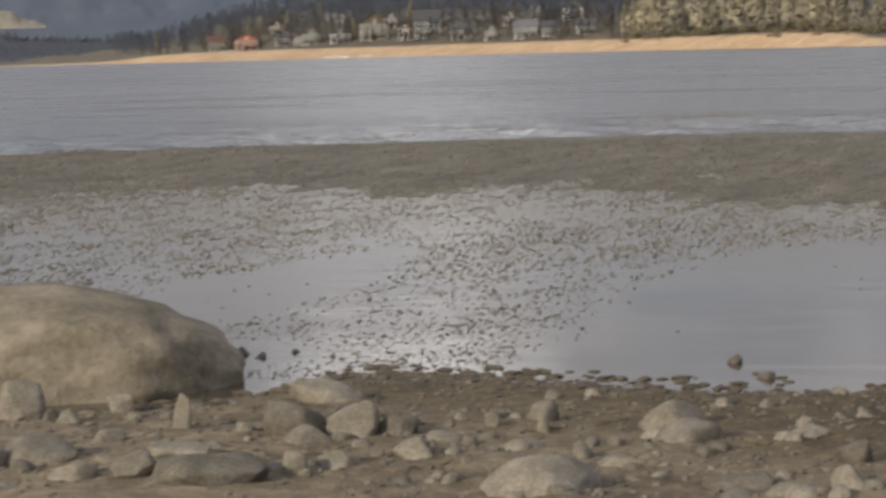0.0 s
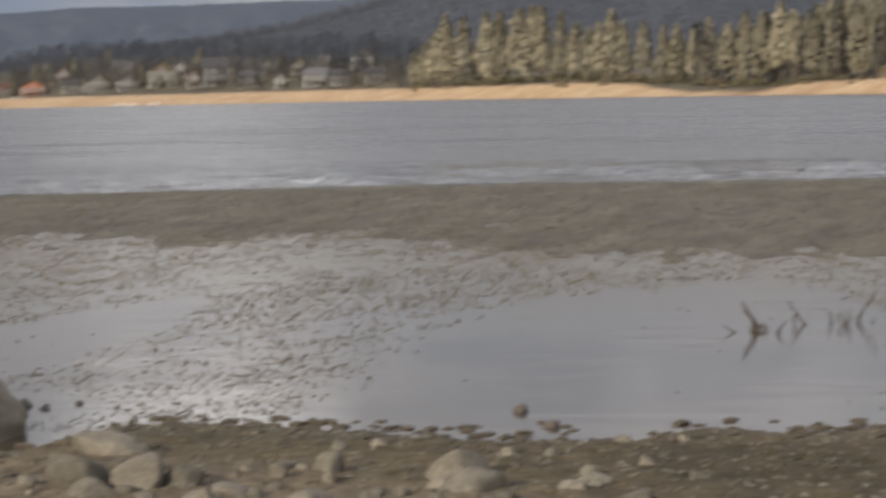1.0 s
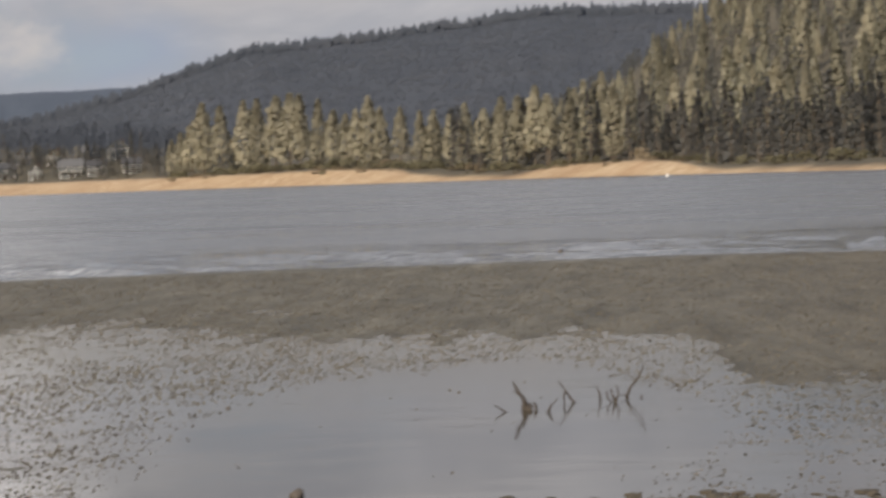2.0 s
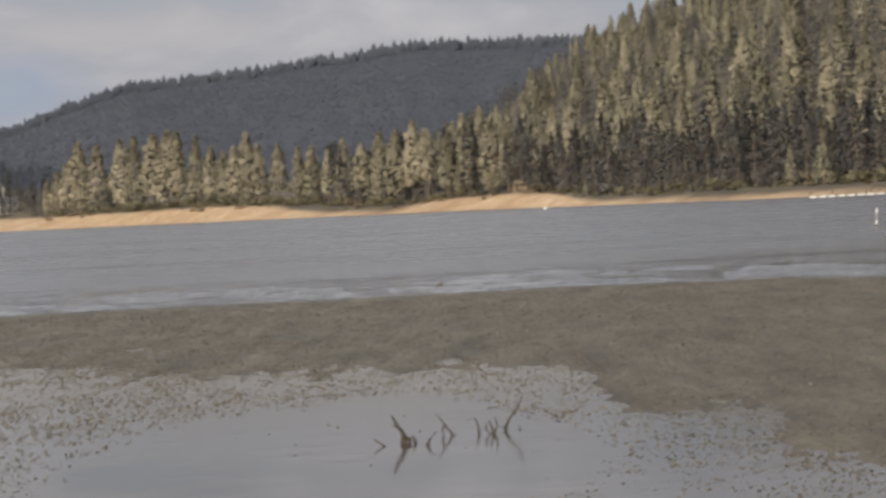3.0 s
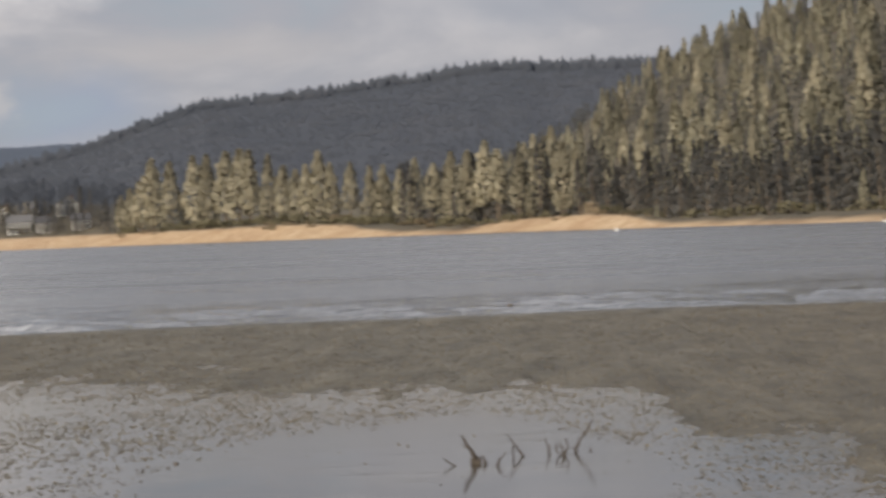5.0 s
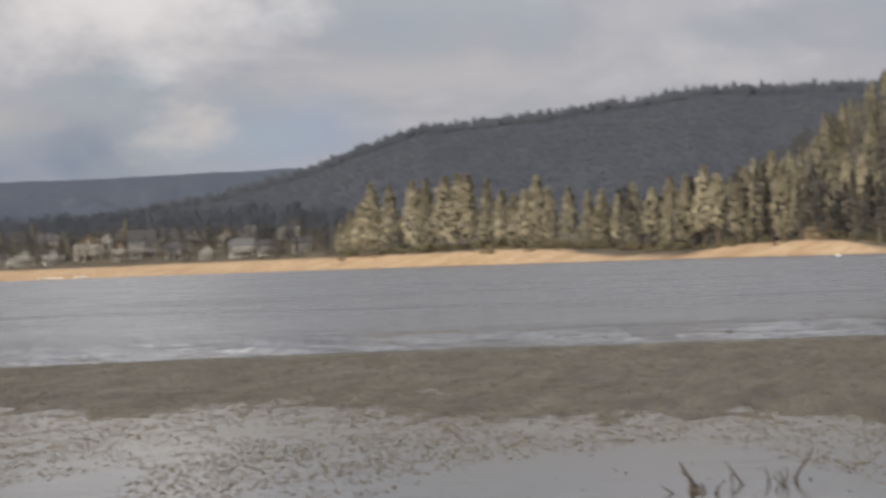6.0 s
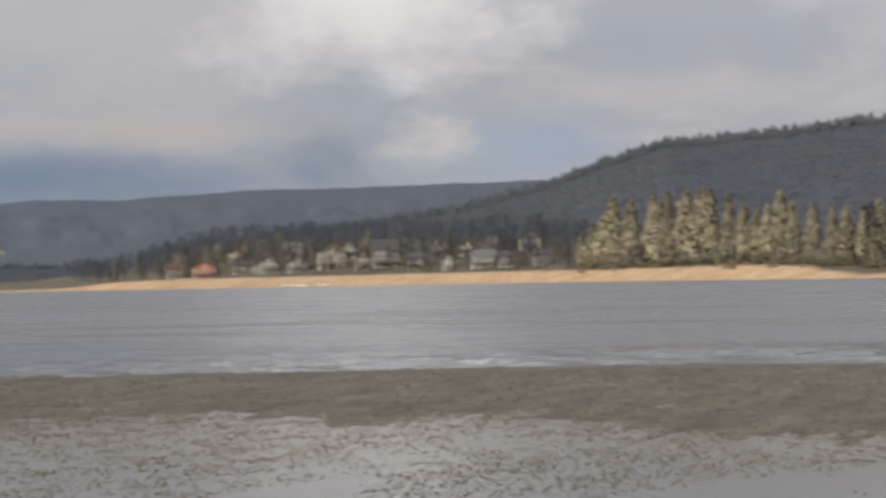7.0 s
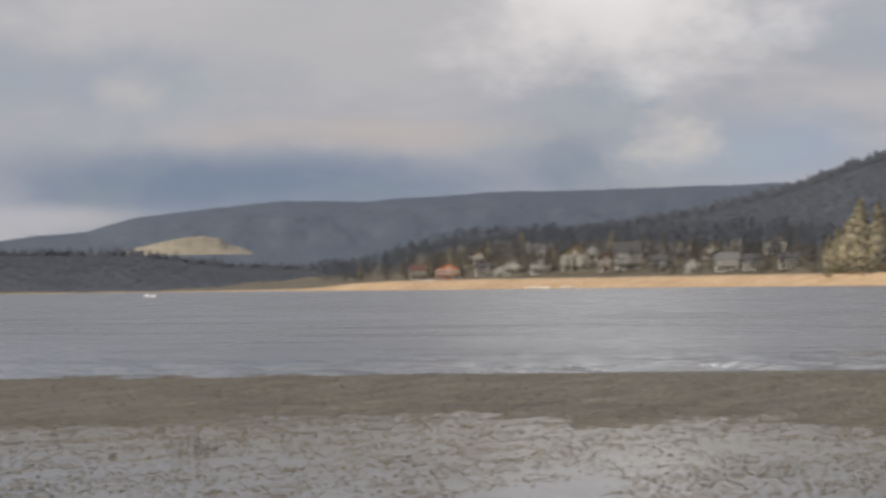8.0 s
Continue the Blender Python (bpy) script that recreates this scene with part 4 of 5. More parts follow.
def house(az, d, w, h, storeys, wall, roof, gable, columns, label, porch=True):
    """A lakeside house that faces the water (local -y); gable: its gable end faces the lake."""
    root = tagged(new("house", None), label, "house", "houses of the village")
    x, y, z = spot(az, d)
    root.matrix_basis = pose(x, y, z - 0.4, 0, 0, -az) @ Matrix.Diagonal((0.96, 0.96, 1.08, 1))
    deep = min(9.0, w * 0.85)
    eave = h * 0.66
    bm = bmesh.new()
    hw = w / 2
    if gable:
        prof = [(-hw, 0, 0), (hw, 0, 0), (hw, 0, eave), (0, 0, h), (-hw, 0, eave)]
        f = [bm.verts.new(p) for p in prof]
        g = [bm.verts.new((p[0], deep, p[2])) for p in prof]
    else:
        prof = [(0, 0), (deep, 0), (deep, eave), (deep / 2, h), (0, eave)]
        f = [bm.verts.new((-hw, p[0], p[1])) for p in prof]
        g = [bm.verts.new((hw, p[0], p[1])) for p in prof]
    bm.faces.new(f)
    bm.faces.new(g[::-1])
    for i in range(5):
        bm.faces.new((f[i], f[(i + 1) % 5], g[(i + 1) % 5], g[i])[::-1])
    bmesh.ops.recalc_face_normals(bm, faces=bm.faces)
    part("wall", bm, PAINT[wall], root)
    # two roof slabs with overhang
    for side in (-1, 1):
        bm = bmesh.new()
        o, th = 0.5, 0.22
        if gable:
            slope = (h - eave) / hw
            e = (side * (hw + o), eave - slope * o)
            pts = [(e[0], -o, e[1] + 0.05), (0, -o, h + 0.05), (0, deep + o, h + 0.05), (e[0], deep + o, e[1] + 0.05)]
        else:
            slope = (h - eave) / (deep / 2)
            ye = deep / 2 + side * (deep / 2 + o)
            pts = [(-hw - o, ye, eave - slope * o + 0.05), (-hw - o, deep / 2, h + 0.05), (hw + o, deep / 2, h + 0.05), (hw + o, ye, eave - slope * o + 0.05)]
        lo = [bm.verts.new(p) for p in pts]
        hi = [bm.verts.new((p[0], p[1], p[2] + th)) for p in pts]
        bm.faces.new(lo)
        bm.faces.new(hi[::-1])
        for i in range(4):
            bm.faces.new((lo[i], lo[(i + 1) % 4], hi[(i + 1) % 4], hi[i]))
        bmesh.ops.recalc_face_normals(bm, faces=bm.faces)
        part("roof", bm, ROOF[roof], root)
    part("chimney", boxed((hw * 0.4, hw * 0.4 + 0.7, deep * 0.55, deep * 0.55 + 0.7, h * 0.7, h + 0.8)), PAINT["brown"], root)
    floor_h = eave / storeys
    for k in range(storeys):
        for c in range(columns):
            cx = -hw + w * (c + 0.5) / columns
            z0 = k * floor_h + floor_h * 0.30
            ww, wh = min(0.75, w / columns * 0.34), floor_h * 0.50
            if k == 0 and c == columns // 2:
                part("door", boxed((cx - 0.5, cx + 0.5, -0.08, 0.04, 0.1, 2.2)), PAINT["brown"], root)
                continue
            fr = part("window", boxed((cx - ww - 0.16, cx - ww, -0.10, 0.03, z0 - 0.14, z0 + wh + 0.14), (cx + ww, cx + ww + 0.16, -0.10, 0.03, z0 - 0.14, z0 + wh + 0.14),
                                      (cx - ww, cx + ww, -0.10, 0.03, z0 + wh, z0 + wh + 0.14), (cx - ww, cx + ww, -0.12, 0.03, z0 - 0.14, z0)), WHITE, root, "white window frame")
            part("pane", boxed((cx - ww, cx + ww, -0.05, 0.02, z0, z0 + wh)), GLASS, fr)
    if gable:
        fr = part("window", boxed((-0.8, 0.8, -0.09, 0.03, eave + 0.2, eave + 0.35), (-0.8, 0.8, -0.09, 0.03, eave + 1.25, eave + 1.4), (-0.8, -0.65, -0.09, 0.03, eave + 0.35, eave + 1.25), (0.65, 0.8, -0.09, 0.03, eave + 0.35, eave + 1.25)), WHITE, root, "white window frame")
        part("pane", boxed((-0.65, 0.65, -0.05, 0.02, eave + 0.35, eave + 1.25)), GLASS, fr)
    if porch:
        dz = floor_h * (1 if storeys > 1 else 0.15)
        bal = part("balcony", boxed((-hw * 0.9, hw * 0.9, -2.2, -0.02, dz - 0.12, dz + 0.08)), PAINT["tan"], root)
        part("rail", boxed((-hw * 0.9, hw * 0.9, -2.2, -2.1, dz + 0.9, dz + 1.0), *[(px - 0.04, px + 0.04, -2.18, -2.12, dz + 0.08, dz + 0.9) for px in np.linspace(-hw * 0.88, hw * 0.88, 9)]), PAINT["pale"], bal)
        for px in np.linspace(-hw * 0.86, hw * 0.86, 4):
            part("post", boxed((px - 0.10, px + 0.10, -2.15, -1.95, 0, eave * 0.93 if gable else max(dz - 0.12, 0.15))), WHITE, root)
    return root


HOUSES = [
    (-20.50, 4, 10, 8.0, 2, "brown", "red", False, 4, "brown timber house with a red roof above the beach"),
    (-19.80, 3, 13, 8.6, 2, "rust", "red", True, 5, "rust-red house with white window frames above the beach"),
    (-18.92, 6, 8, 7.0, 2, "tan", "grey", False, 5, "tan house with a row of white windows above the beach"),
    (-18.55, 2, 5.5, 7.4, 2, "pale", "pale", True, 3, "narrow pale house with white posts above the beach"),
    (-18.22, 6, 10, 9.2, 2, "green", "pale", True, 5, "grey-green gabled house with a pale roof above the beach"),
    (-17.65, 96, 10, 8.0, 2, "pale", "pale", False, 5, "pale house with white trim higher on the slope"),
    (-17.52, 6, 11, 8.8, 2, "grey", "pale", True, 6, "grey house with bright white gable above the beach"),
    (-16.68, 10, 15, 13, 3, "tan", "grey", True, 6, "large tan three-storey house with a grey roof"),
    (-15.92, 8, 8, 10, 2, "brown", "grey", True, 3, "tall brown timber house beside a larger one"),
    (-15.38, 12, 13, 13, 3, "dark", "grey", False, 6, "large dark grey house with a broad grey roof"),
    (-14.55, 7, 11, 7.8, 2, "grey", "dark", False, 5, "grey house with white corner posts above the beach"),
    (-14.12, 100, 8, 7.6, 2, "tan", "pale", True, 3, "yellowish house among trees higher on the slope"),
    (-13.82, 5, 6.5, 7.2, 2, "pale", "pale", True, 3, "small white gabled house above the beach"),
    (-12.98, 6, 11, 8.2, 2, "pale", "pale", False, 6, "white house with many windows above the beach"),
    (-12.35, 9, 8.5, 6.6, 2, "grey", "grey", False, 4, "low grey house among trees above the beach"),
    (-11.82, 112, 10, 9.0, 2, "pale", "pale", True, 4, "white house high on the wooded slope"),
    (-19.05, 62, 9, 8.0, 2, "brown", "grey", True, 4, "brown timber house behind the first row"),
    (-16.25, 74, 11, 9.0, 2, "grey", "pale", True, 5, "grey gabled house behind the first row"),
    (-15.0, 84, 10, 8.6, 2, "brown", "grey", False, 5, "brown house with a broad roof behind the first row"),
    (-13.35, 78, 8, 7.8, 2, "tan", "grey", True, 3, "tan house among dark trees behind the first row"),
    (-12.45, 95, 9, 8.0, 2, "dark", "pale", False, 4, "dark house with white windows behind the first row"),
    (-11.50, 16, 8, 6.5, 2, "pale", "grey", False, 4, "pale house half hidden by trees at the beach's end"),
]
for az, back, w, h, st, wa, ro, ga, co, label in HOUSES:
    house(az, shore(az) * 1.09 + 18 + back, w, h, st, wa, ro, ga, co, label)


# ---- boats, docks, buoys ----
def boat(az, d, length, turn, z=None):
    root = tagged(new("rowing_boat", None), "white rowing boat drawn up at the water's edge", "boat", "boats on the far shore")
    x, y, g = spot(az, d)
    root.matrix_basis = pose(x, y, (g if z is None else z) + 0.05, 0, 0, -az + turn)
    bm = bmesh.new()
    rows = []
    for k in range(9):
        f = k / 8
        w = length * 0.17 * math.sin(min(1, 0.25 + 0.75 * (1 - f)) * math.pi / 2) * (1 if f < 0.75 else max(0.06, (1 - f) / 0.25))
        px = -length / 2 + length * f
        sheer = 0.55 + 0.25 * f * f
        rows.append([bm.verts.new(p) for p in ((px, -w, sheer), (px, -w * 0.75, 0.15), (px, 0, 0), (px, w * 0.75, 0.15), (px, w, sheer), (px, w * 0.85, sheer), (px, 0, 0.12), (px, -w * 0.85, sheer))])
    for a, b in zip(rows, rows[1:]):
        for i in range(8):
            bm.faces.new((a[i], a[(i + 1) % 8], b[(i + 1) % 8], b[i]))
    bm.faces.new(rows[0])
    bm.faces.new(rows[-1][::-1])
    bmesh.ops.recalc_face_normals(bm, faces=bm.faces)
    part("hull", bm, WHITE, root, smooth=True)
    for px in (-length * 0.2, length * 0.15):
        part("seat", boxed((px - 0.14, px + 0.14, -length * 0.13, length * 0.13, 0.36, 0.41)), PAINT["tan"], root)
    return root


boat(-17.75, shore(-17.75) + 6, 6.0, 10)
boat(-17.45, shore(-17.45) + 5, 5.0, -14)
boat(-16.9, shore(-16.9) + 7, 5.5, 4)
boat(-20.3, shore(-20.3) * 1.07, 7.0, 0)


def dock(az, d, length, wide, label, floats):
    root = tagged(new("floating_dock", None), label, "dock")
    x, y = pol(az, d)
    root.matrix_basis = pose(x, y, 0, 0, 0, -az + 2)
    n = floats
    for k in range(n):
        px = -length / 2 + length * (k + 0.5) / n
        part("float", boxed((px - length / n * 0.36, px + length / n * 0.36, -wide / 2, wide / 2, -0.15, 0.2)), WHITE, root)
        part("plank", boxed((px - length / n * 0.42, px + length / n * 0.42, -wide / 2 - 0.05, wide / 2 + 0.05, 0.204, 0.26)), PAINT["pale"], root)
    for px in (-length * 0.46, -length * 0.18, length * 0.27, length * 0.33, length * 0.44):
        part("post", boxed((px - 0.09, px + 0.09, wide / 2 + 0.06, wide / 2 + 0.24, -0.8, 1.0)), BARK, root)
    return root


dock(8.85, 300, 9.6, 1.6, "low floating dock with white floats by the shore", 8)
dock(-24.2, 1430, 22, 2.4, "long pale floating dock off the sand spit", 9)


def lathe(profile, sides=12):
    bm = bmesh.new()
    rings = [[bm.verts.new((r * math.cos(t), r * math.sin(t), z)) for t in np.linspace(0, 2 * math.pi, sides, endpoint=False)] for r, z in profile]
    for a, b in zip(rings, rings[1:]):
        for i in range(sides):
            bm.faces.new((a[i], a[(i + 1) % sides], b[(i + 1) % sides], b[i]))
    bm.faces.new(rings[0][::-1])
    bm.faces.new(rings[-1])
    return bm


def marker(x, y, scale, label):
    root = tagged(new("marker_buoy", None), label, "buoy")
    root.matrix_basis = pose(x, y, 0, 3, 4, 0) @ Matrix.Diagonal((scale, scale, scale, 1))
    part("float", lathe([(0.03, -0.15), (0.075, -0.1), (0.075, 0.03), (0.045, 0.07)]), PAINT["dark"], root, "dark float", smooth=True)
    part("pole", lathe([(0.032, 0.07), (0.032, 0.58), (0.02, 0.63)]), WHITE, root)
    part("band", lathe([(0.036, 0.2), (0.036, 0.46)], 12), plain("grey_band", (0.30, 0.30, 0.31)), root, "grey band")
    return root


marker(14.46, 86.2, 1.05, "slim white marker buoy with a grey band on the lake")


def float_ball(x, y, r):
    ob = new("mooring_buoy", finish("mooring_buoy", lathe([(0.2 * r, -0.5 * r), (0.9 * r, -0.1 * r), (r, 0.3 * r), (0.75 * r, 0.85 * r), (0.25 * r, 1.1 * r), (0.2 * r, 1.35 * r)]), WHITE, True))
    ob.matrix_basis = pose(x, y, 0)
    return tagged(ob, "round white mooring buoy floating on the lake", "buoy", "mooring buoys")


for az, d, r in ((1.55, 366, 0.32), (-27.15, 560, 0.55), (-27.0, 560, 0.5)):
    float_ball(*pol(az, d), r)
# white dot on the weed mat, sized to fit the camera's view
float_ball(-3.27, 40.6, 0.018)


# ---- boulder and stones on the bank ----
def rock(name, seed, sx, sy, sz, mat, sub=3, rough=0.14, flat=0.35, cuts=11, hard=0.82, box=2.7):
    rnd = random.Random(seed)
    bm = bmesh.new()
    bmesh.ops.create_icosphere(bm, subdivisions=sub, radius=1.0)
    planes = [(Vector((rnd.gauss(0, 1), rnd.gauss(0, 1), rnd.gauss(0.25, 0.8))).normalized(), rnd.uniform(0.46, 0.90)) for _ in range(cuts)]
    off = Vector((seed * 3.1, seed * 1.7, seed * 0.9))
    for v in bm.verts:
        p = v.co / sum(abs(c) ** box for c in v.co) ** (1 / box)
        p *= 1 + rough * noise.fractal(v.co * 1.3 + off, 1.0, 2.0, 4)
        for n, d in planes:
            over = p.dot(n) - d
            if over > 0:
                p -= n * over * hard
        p *= 1 + 0.035 * noise.noise(v.co * 6 + off) + 0.02 * noise.noise(v.co * 15 + off)
        if p.z < -flat:
            p.z = -flat + (p.z + flat) * 0.3
        v.co = (p.x, p.y, p.z)
    lo = [min(v.co[i] for v in bm.verts) for i in range(3)]
    hi = [max(v.co[i] for v in bm.verts) for i in range(3)]
    for v in bm.verts:
        v.co = ((v.co.x - (lo[0] + hi[0]) / 2) / (hi[0] - lo[0]) * sx, (v.co.y - (lo[1] + hi[1]) / 2) / (hi[1] - lo[1]) * sy, (v.co.z - lo[2]) / (hi[2] - lo[2]) * sz)
    return new(name, finish(name, bm, mat, True))


def rest(ob, x, y, sink, turn=0, tilt=0, lean=0):
    z = float(ground_z(np.array(float(x)), np.array(float(y))))
    ob.matrix_basis = pose(x, y, z - sink, tilt, lean, turn)
    return ob


boulder = rock("boulder", 7, 2.72, 1.6, 0.80, BOULDER, 5, 0.09, 0.35, 8, 0.38, 2.9)
rest(boulder, -5.43, 10.95, 0.27, 3)
tagged(boulder, "large rounded tan boulder at the water's edge", "boulder")
# the stones that stand out on the bank: place, width, height, tilt
STONES = [(-3.18, 9.28, .31, .18, 0), (-2.95, 9.3, .22, .18, 8), (-3.41, 10.35, .35, .11, 6), (-2.77, 8.55, .17, .08, 0), (-2.88, 8.39, .10, .10, 0), (-2.55, 8.88, .18, .10, 10), (-2.76, 9.39, .19, .11, 0),
          (-2.26, 9.95, .14, .11, 0), (-1.67, 9.78, .27, .16, 18), (-1.68, 9.57, .13, .06, 0), (-2.17, 9.62, .06, .07, 0), (-2.42, 9.74, .07, .07, 0), (-1.87, 8.95, .09, .08, 0), (-1.86, 8.05, .45, .15, 0),
          (-1.09, 9.95, .09, .06, 0), (-.86, 10.23, .08, .05, 0), (-1.55, 10.61, .08, .05, 0), (-.78, 8.89, .15, .10, 0), (-.76, 8.33, .14, .09, 0), (-1.16, 8.29, .27, .07, 0), (-3.46, 8.66, .25, .06, 0),
          (-3.16, 8.05, .45, .13, 6), (-3.49, 8.23, .20, .13, 0), (-4.09, 8.62, .32, .13, 5), (-3.78, 9.51, .10, .18, 0), (-4.33, 10.1, .16, .11, 0), (-4.43, 9.76, .12, .08, 0), (-4.76, 9.9, .24, .22, 0),
          (-4.54, 9.8, .08, .08, 0)]
for i, (x, y, w, h, lean) in enumerate(STONES):
    s = rock("stone", 20 + i, w, w * 0.85, h * 1.08, STONE, 4 if w > 0.15 else 3)
    rest(s, x * 0.985, y * 0.985 + w * 0.35, h * 0.26, random.uniform(-25, 25), 0, lean)
    tagged(s, "large angular weathered stone half sunk in the mud" if w > 0.15 else "grey-brown angular stone lying on the muddy bank", "stone", "stones on the bank")
for i, (x, y, w, h) in enumerate([(-1.69, 12.06, .10, .08), (-1.45, 11.5, .12, .065), (-4.61, 12.29, .09, .06), (-4.47, 12.25, .09, .08), (-4.42, 11.95, .10, .05), (-4.33, 12.12, .08, .05), (-4.2, 12.35, .06, .04), (-2.83, 16.9, .06, .035), (-0.94, 46.8, .16, .12), (-3.2, 11.4, .05, .08), (-3.93, 12.2, .05, .035)]):
    s = rock("wet_stone", 70 + i, w, w * 0.8, h * 0.55 + 0.04, DARKSTONE, 3)
    s.matrix_basis = pose(x, y, -0.04, 0, 0, random.uniform(0, 90))
    tagged(s, "small dark wet stone standing in the shallow water", "stone", "stones in the shallows")
s = rock("wet_stone", 79, 0.30, 0.26, 0.19, DEADWOOD, 3)
s.matrix_basis = pose(2.52, 12.95, -0.04, 0, 0, 40)
tagged(s, "dark brown wet stone standing among the weed", "stone", "stones in the shallows")
# broad stones sunk deep in the mud
r = random.Random(31)
for i in range(20):
    x, y = -4.7 + 4.9 * r.random(), 7.9 + 1.9 * r.random() ** 1.4
    w = r.uniform(0.10, 0.30)
    s = rock("sunken_stone", 130 + i, w, w * r.uniform(0.6, 1.0), w * r.uniform(0.28, 0.5), STONE, 3)
    rest(s, x, y, w * 0.19, r.uniform(0, 180), r.uniform(-6, 6), r.uniform(-8, 8))
    tagged(s, "broad weathered stone sunk deep in the mud", "stone", "sunken stones on the bank")
kinds = [rock("small_stone", 90 + i, 1, 0.8, 0.55, STONE, 2) for i in range(8)]
r = random.Random(12)
first = True
for i in range(210):
    x = -4.9 + 5.2 * r.random()
    y = r.uniform(7.9, float(np.interp(x, BANK_X, BANK_Y)) - 0.05)
    if value_noise(np.array(x * 1.3), np.array(y * 1.3), 5) < -0.1 or r.random() < (y - 8) * 0.16:
        x, y = -4.6 + 3.4 * r.random(), r.uniform(7.9, 9.3)
    if math.hypot(x + 5.3, (y - 10.9) * 1.5) < 1.55:
        x, y = x + 2.2, y - 1.2
    k = r.randrange(8)
    w = 0.025 + 0.085 * r.random() ** 2.6
    z = float(ground_z(np.array(x), np.array(y)))
    ob = kinds[k] if i < 8 else kinds[k].copy()
    if i < 8:
        ob = kinds[i]
    else:
        scene.collection.objects.link(ob)
    ob.matrix_basis = pose(x, y, z - w * 0.2, r.uniform(-12, 12), r.uniform(-12, 12), r.uniform(0, 360)) @ Matrix.Diagonal((w, w, w, 1))
    tagged(ob, "small angular brown stone pressed into the mud", "stone", "small stones on the bank")


# ---- gravel, clods, tufts of weed ----
def lump(seed, squash):
    rr_ = random.Random(seed)
    bm = bmesh.new()
    bmesh.ops.create_icosphere(bm, subdivisions=1, radius=0.5)
    for v in bm.verts:
        v.co = Vector((v.co.x, v.co.y, v.co.z * squash)) * rr_.uniform(0.65, 1.3)
    return finish("lump", bm, STONE)


lumps = [lump(i, 0.6) for i in range(8)]
places = []
for i in range(5200):
    x = -5.4 + 6.6 * r.random()
    y = 7.6 + (float(np.interp(x, BANK_X, BANK_Y)) - 7.55) * r.random() ** 0.8
    z = float(ground_z(np.array(x), np.array(y)))
    w = 0.008 + 0.03 * r.random() ** 2.5
    places.append((r.randrange(8), pose(x, y, z + w * 0.1, 0, 0, r.uniform(0, 360)) @ Matrix.Diagonal((w * r.uniform(0.8, 1.5), w, w, 1))))
scattered("gravel", "loose grey-brown gravel strewn over the bank", "gravel", lumps, places, STONE)
places = []
CLOD = speckled("wet_clods", [(0.036, 0.029, 0.019), (0.064, 0.052, 0.035), (0.098, 0.081, 0.056)], 6, 40, 0.7, 0.5, 0.01)
for i in range(900):
    x = -4.4 + 7.5 * r.random()
    e = float(np.interp(x, BANK_X, BANK_Y))
    y = e + r.gauss(-0.05, 0.22)
    z = max(0.0, float(ground_z(np.array(x), np.array(y))))
    w = 0.02 + 0.07 * r.random() ** 2
    places.append((r.randrange(8), pose(x, y, z, 0, 0, r.uniform(0, 360)) @ Matrix.Diagonal((w * 1.4, w, w * 0.8, 1))))
scattered("mud_clods", "dark wet clods of mud along the water's edge", "mud", lumps, places, CLOD)
places = []
for i in range(2600):
    x = -5.2 + 6.6 * r.random()
    y = 7.7 + (float(np.interp(x, BANK_X, BANK_Y)) - 7.8) * r.random()
    if value_noise(np.array(x * 2.1), np.array(y * 2.1), 9) < -0.15:
        continue
    z = float(ground_z(np.array(x), np.array(y)))
    w = 0.02 + 0.10 * r.random() ** 2.2
    places.append((r.randrange(8), pose(x, y, z - w * 0.08, 0, 0, r.uniform(0, 360)) @ Matrix.Diagonal((w * r.uniform(1, 1.8), w, w * r.uniform(0.35, 0.7), 1))))
scattered("mud_crumbs", "crumbling brown clods of mud over the bank", "mud", lumps, places, ground.data.materials[0])

WEED = speckled("weed_tufts", [(0.068, 0.061, 0.049), (0.115, 0.103, 0.083), (0.175, 0.158, 0.128)], 3, 30, 0.5, 0.0, spec=0.5, island=0.65)


def sprigs(name, label, x, y, z, wide, high, rs, mat):
    """Upright tufts, each of two crossed, bent blades of weed, joined into one mesh."""
    n = len(x)
    turn = rs.rand(n) * math.pi
    vs, fc = [], []
    for k in range(2):
        a = turn + k * (1.1 + 0.9 * rs.rand(n))
        cx, cy = np.cos(a), 0.6 * np.sin(a)
        lean = (rs.rand(n) - 0.5) * 0.9
        peak = high * (0.65 + 0.35 * rs.rand(n))
        rows = ((-0.5, 0.0, -0.02), (0.5, 0.0, -0.02), (0.30, 0.2, 0.55), (-0.28, -0.15, 0.62), (0.02, 0.1, 1.0))
        for u, v, h in rows:
            px = x + wide * (u * cx - v * cy) + lean * peak * h
            py = y + wide * (u * cy + v * cx)
            vs.append(np.stack([px, py, z + np.where(h < 0, -0.01, peak * h)], 1))
    verts = np.stack(vs, 1).reshape(-1, 3)
    base = np.arange(n)[:, None] * 10
    faces = []
    for k in (0, 5):
        faces += (base + np.array([[k, k + 1, k + 2, k + 3]])).tolist()
        faces += (base + np.array([[k + 3, k + 2, k + 4]])).tolist()
    return tagged(new(name, mesh_of(name, verts, faces, mat)), label, "weed", kind="stuff")


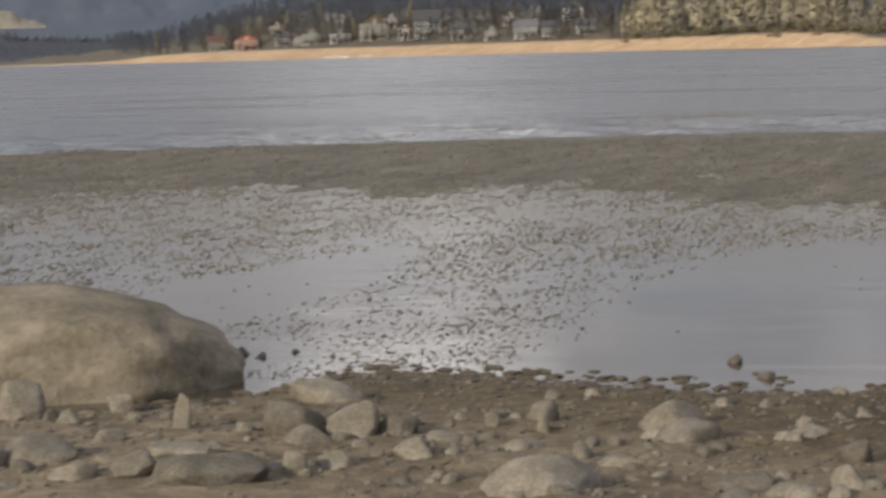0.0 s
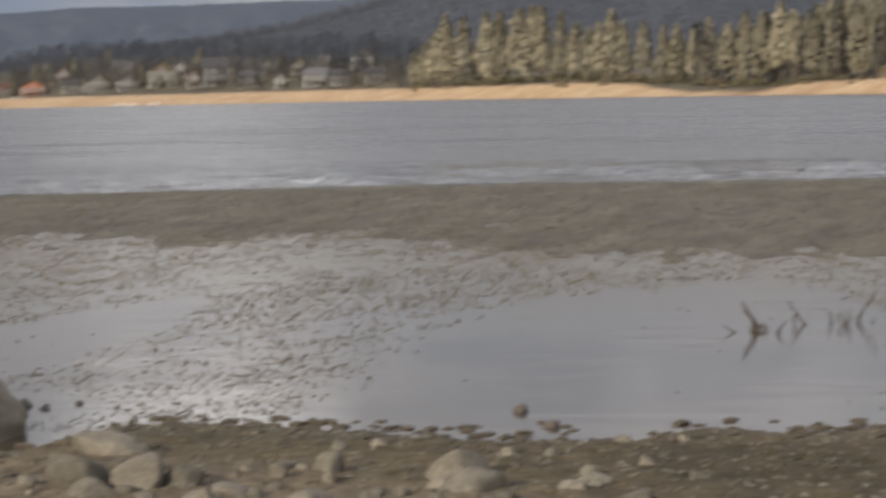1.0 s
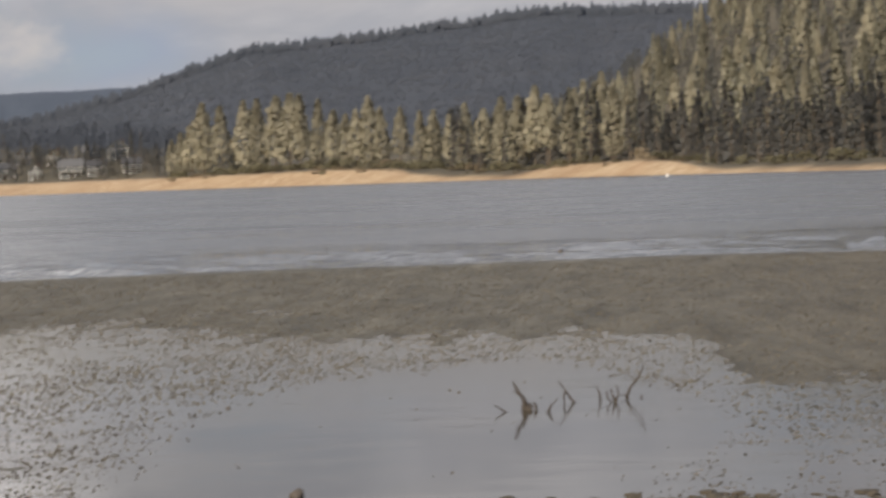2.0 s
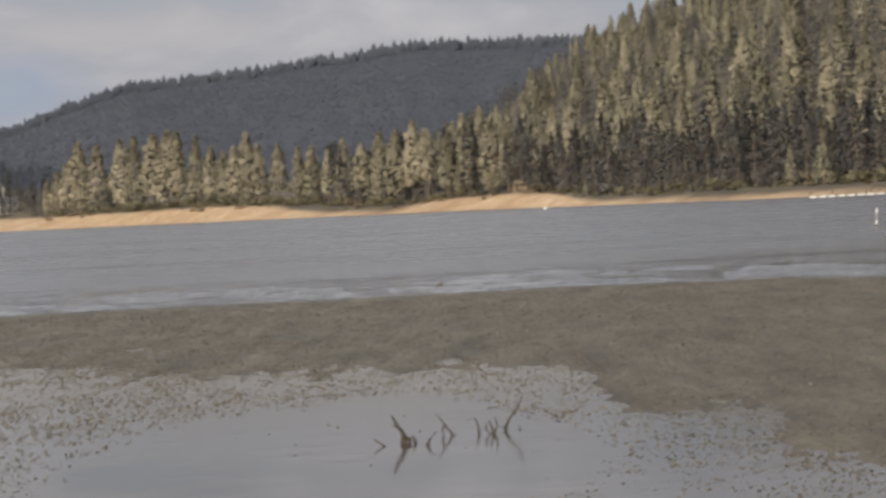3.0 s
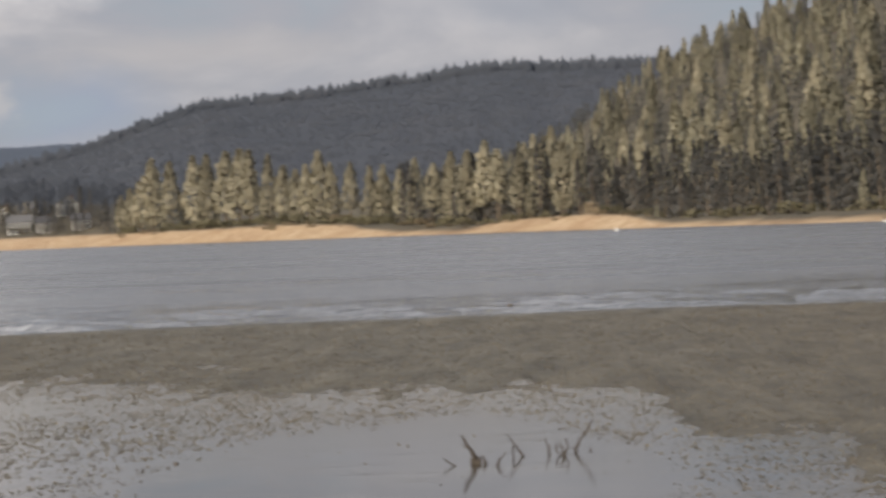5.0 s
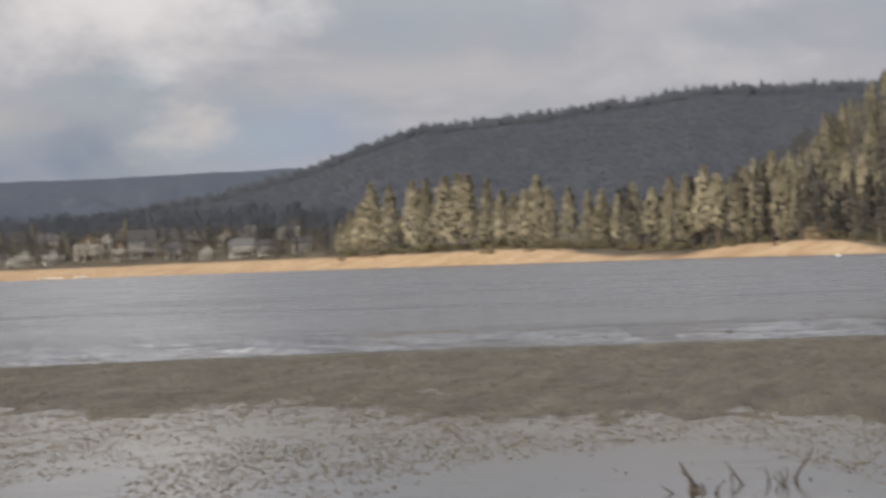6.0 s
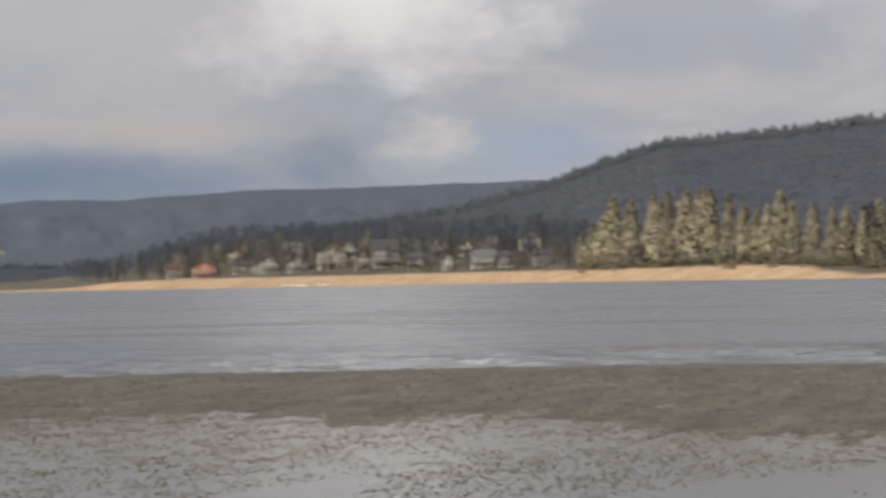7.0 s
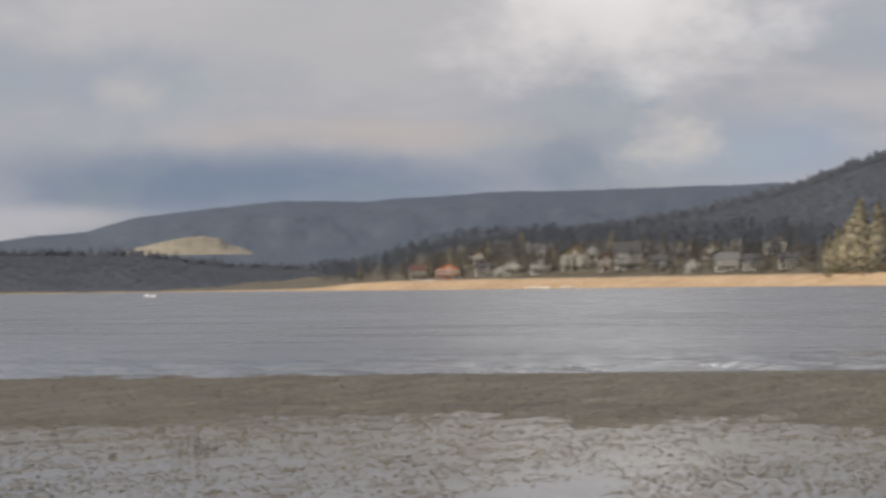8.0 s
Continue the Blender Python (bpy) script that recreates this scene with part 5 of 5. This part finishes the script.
rs = np.random.RandomState(8)
count = 260000
wy = 11.3 + 30 * rs.rand(count) ** 1.15
wx = (-0.62 + 0.86 * rs.rand(count)) * wy
closed, loose = weed_cover(wx, wy)
clump = 0.6 + 0.75 * fractal(wx * 4.2, wy * 2.0, 3, 141) + 0.5 * fractal(wx * 0.9, wy * 0.4, 2, 131)
level = ground_z(wx, wy)
keep = (np.clip(loose, 0.008, 1) * clump * np.interp(wy, [12, 17, 24], [0.72, 0.95, 1.2]) + 0.45 * closed > rs.rand(count)) & (level < 0.03) & (level > -0.09) & (wy > np.interp(wx, BANK_X, BANK_Y) + 0.1)
keep &= (closed < 0.7) | (rs.rand(count) < 0.6)
wx, wy, level = wx[keep], wy[keep], np.clip(level[keep], 0, None)
size = (0.0058 + 0.0175 * rs.rand(len(wx)) ** 2.2) * (0.7 + 0.022 * wy)
sprigs("water_weed", "brown tufts of water weed poking out of the shallows", wx, wy, level, size * (1 + 1.2 * rs.rand(len(wx))), 0.002 + size * np.interp(wy, [12, 20], [0.6, 1.0]) * (0.22 + 0.42 * rs.rand(len(wx))), rs, WEED)


# ---- dead branches and reeds in the shallows ----
def tube(bm, pts, r0, r1, sides=6):
    prev = None
    for k, p in enumerate(pts):
        f = k / (len(pts) - 1)
        rad = r0 + (r1 - r0) * f
        ring = [bm.verts.new(Vector(p) + Vector((math.cos(t) * rad, math.sin(t) * rad * 0.9, math.sin(t * 2) * rad * 0.2))) for t in np.linspace(0, 2 * math.pi, sides, endpoint=False)]
        if prev:
            for q in range(sides):
                bm.faces.new((prev[q], prev[(q + 1) % sides], ring[(q + 1) % sides], ring[q]))
        prev = ring
    bm.faces.new(prev)


def branch(x, y, stems, thick, label):
    """stems: each a list of (dx, dz) from the water upward."""
    root = tagged(new("dead_branch", None), label, "branch", "dead branches in the shallows")
    root.matrix_basis = pose(x, y, 0)
    rr_ = random.Random(int(x * 100) + 7)
    for k, st in enumerate(stems):
        bm = bmesh.new()
        pts = []
        for (ax, az_), (bx, bz) in zip(st, st[1:]):
            for f in (0, 0.33, 0.66):
                pts.append((ax + (bx - ax) * f + rr_.uniform(-1, 1) * 0.004, rr_.uniform(-1, 1) * 0.01, az_ + (bz - az_) * f))
        pts.append((st[-1][0], 0, st[-1][1]))
        tube(bm, pts, thick * (1.35 if k == 0 else 0.95), thick * 0.42)
        part("stem" if k == 0 else "twig", bm, DEADWOOD, root)
    return root


branch(-0.78, 16.0, [[(0.03, -0.05), (0.02, 0.005), (-0.055, 0.055)]], 0.013, "short forked twig sticking out of the shallow water")
branch(-0.62, 16.1, [[(0.01, -0.05), (-0.01, 0.07), (-0.05, 0.13), (-0.085, 0.20)], [(-0.03, 0.10), (-0.05, 0.115), (-0.085, 0.135)], [(0.06, -0.03), (0.07, 0.02), (0.055, 0.055)]], 0.016, "crooked dead branch rising from a sunken stump")
stump = rock("stump", 55, 0.085, 0.085, 0.085, DEADWOOD, 3)
stump.matrix_basis = pose(-0.615, 16.12, -0.035)
tagged(stump, "rounded dark wooden stump at the water's surface", "stump")
branch(-0.44, 15.9, [[(0.0, -0.05), (-0.02, 0.01), (0.0, 0.05), (0.03, 0.075)]], 0.010, "thin bent twig standing in the shallow water")
branch(-0.33, 16.5, [[(0.05, -0.05), (0.03, 0.01), (-0.02, 0.08), (-0.075, 0.16)], [(-0.02, 0.08), (-0.035, 0.05), (-0.02, -0.02)], [(0.03, 0.01), (0.07, 0.005)]], 0.010, "slender forked dead branch in the shallow water")
branch(-0.12, 16.65, [[(0.0, -0.05), (0.015, 0.02), (-0.02, 0.11)]], 0.009, "thin curved twig standing in the shallow water")
branch(-0.01, 16.45, [[(0.02, -0.06), (0.0, 0.03), (-0.02, 0.10)], [(0.01, 0.0), (0.03, 0.05), (0.02, 0.12)], [(0.0, -0.02), (-0.05, 0.04), (-0.045, 0.09)]], 0.009, "cluster of upright dead twigs in the shallow water")
branch(0.11, 16.7, [[(0.03, -0.06), (-0.03, 0.01), (0.0, 0.08), (0.06, 0.15), (0.10, 0.235)], [(-0.02, 0.02), (-0.07, 0.03)], [(0.0, -0.03), (0.06, -0.01), (0.08, 0.02)]], 0.011, "tall curved dead branch leaning over its reflection")


def reeds(x, y, n, spread, h, label):
    root = tagged(new("reed_tuft", None), label, "reeds", "reeds in the shallows")
    root.matrix_basis = pose(x, y, 0)
    rr_ = random.Random(int(y * 100))
    for k in range(n):
        bm = bmesh.new()
        px, py = rr_.uniform(-spread, spread), rr_.uniform(-0.1, 0.1)
        top = h * rr_.uniform(0.5, 1.0)
        bend = rr_.uniform(-0.25, 0.25) * top
        tube(bm, [(px, py, -0.05), (px + bend * 0.2, py, top * 0.5), (px + bend, py, top)], 0.009, 0.004, 4)
        part("stalk", bm, WEED, root)
    return root


reeds(-10.5, 21.4, 9, 0.16, 0.17, "small clump of brown reeds standing in the shallows")
reeds(-10.35, 21.6, 5, 0.06, 0.10, "few thin brown reeds standing in the shallows")
reeds(-11.0, 20.5, 7, 0.07, 0.06, "short dark tuft of reeds standing in the shallows")
reeds(-11.15, 19.4, 4, 0.04, 0.08, "few thin brown reeds standing in the shallows")
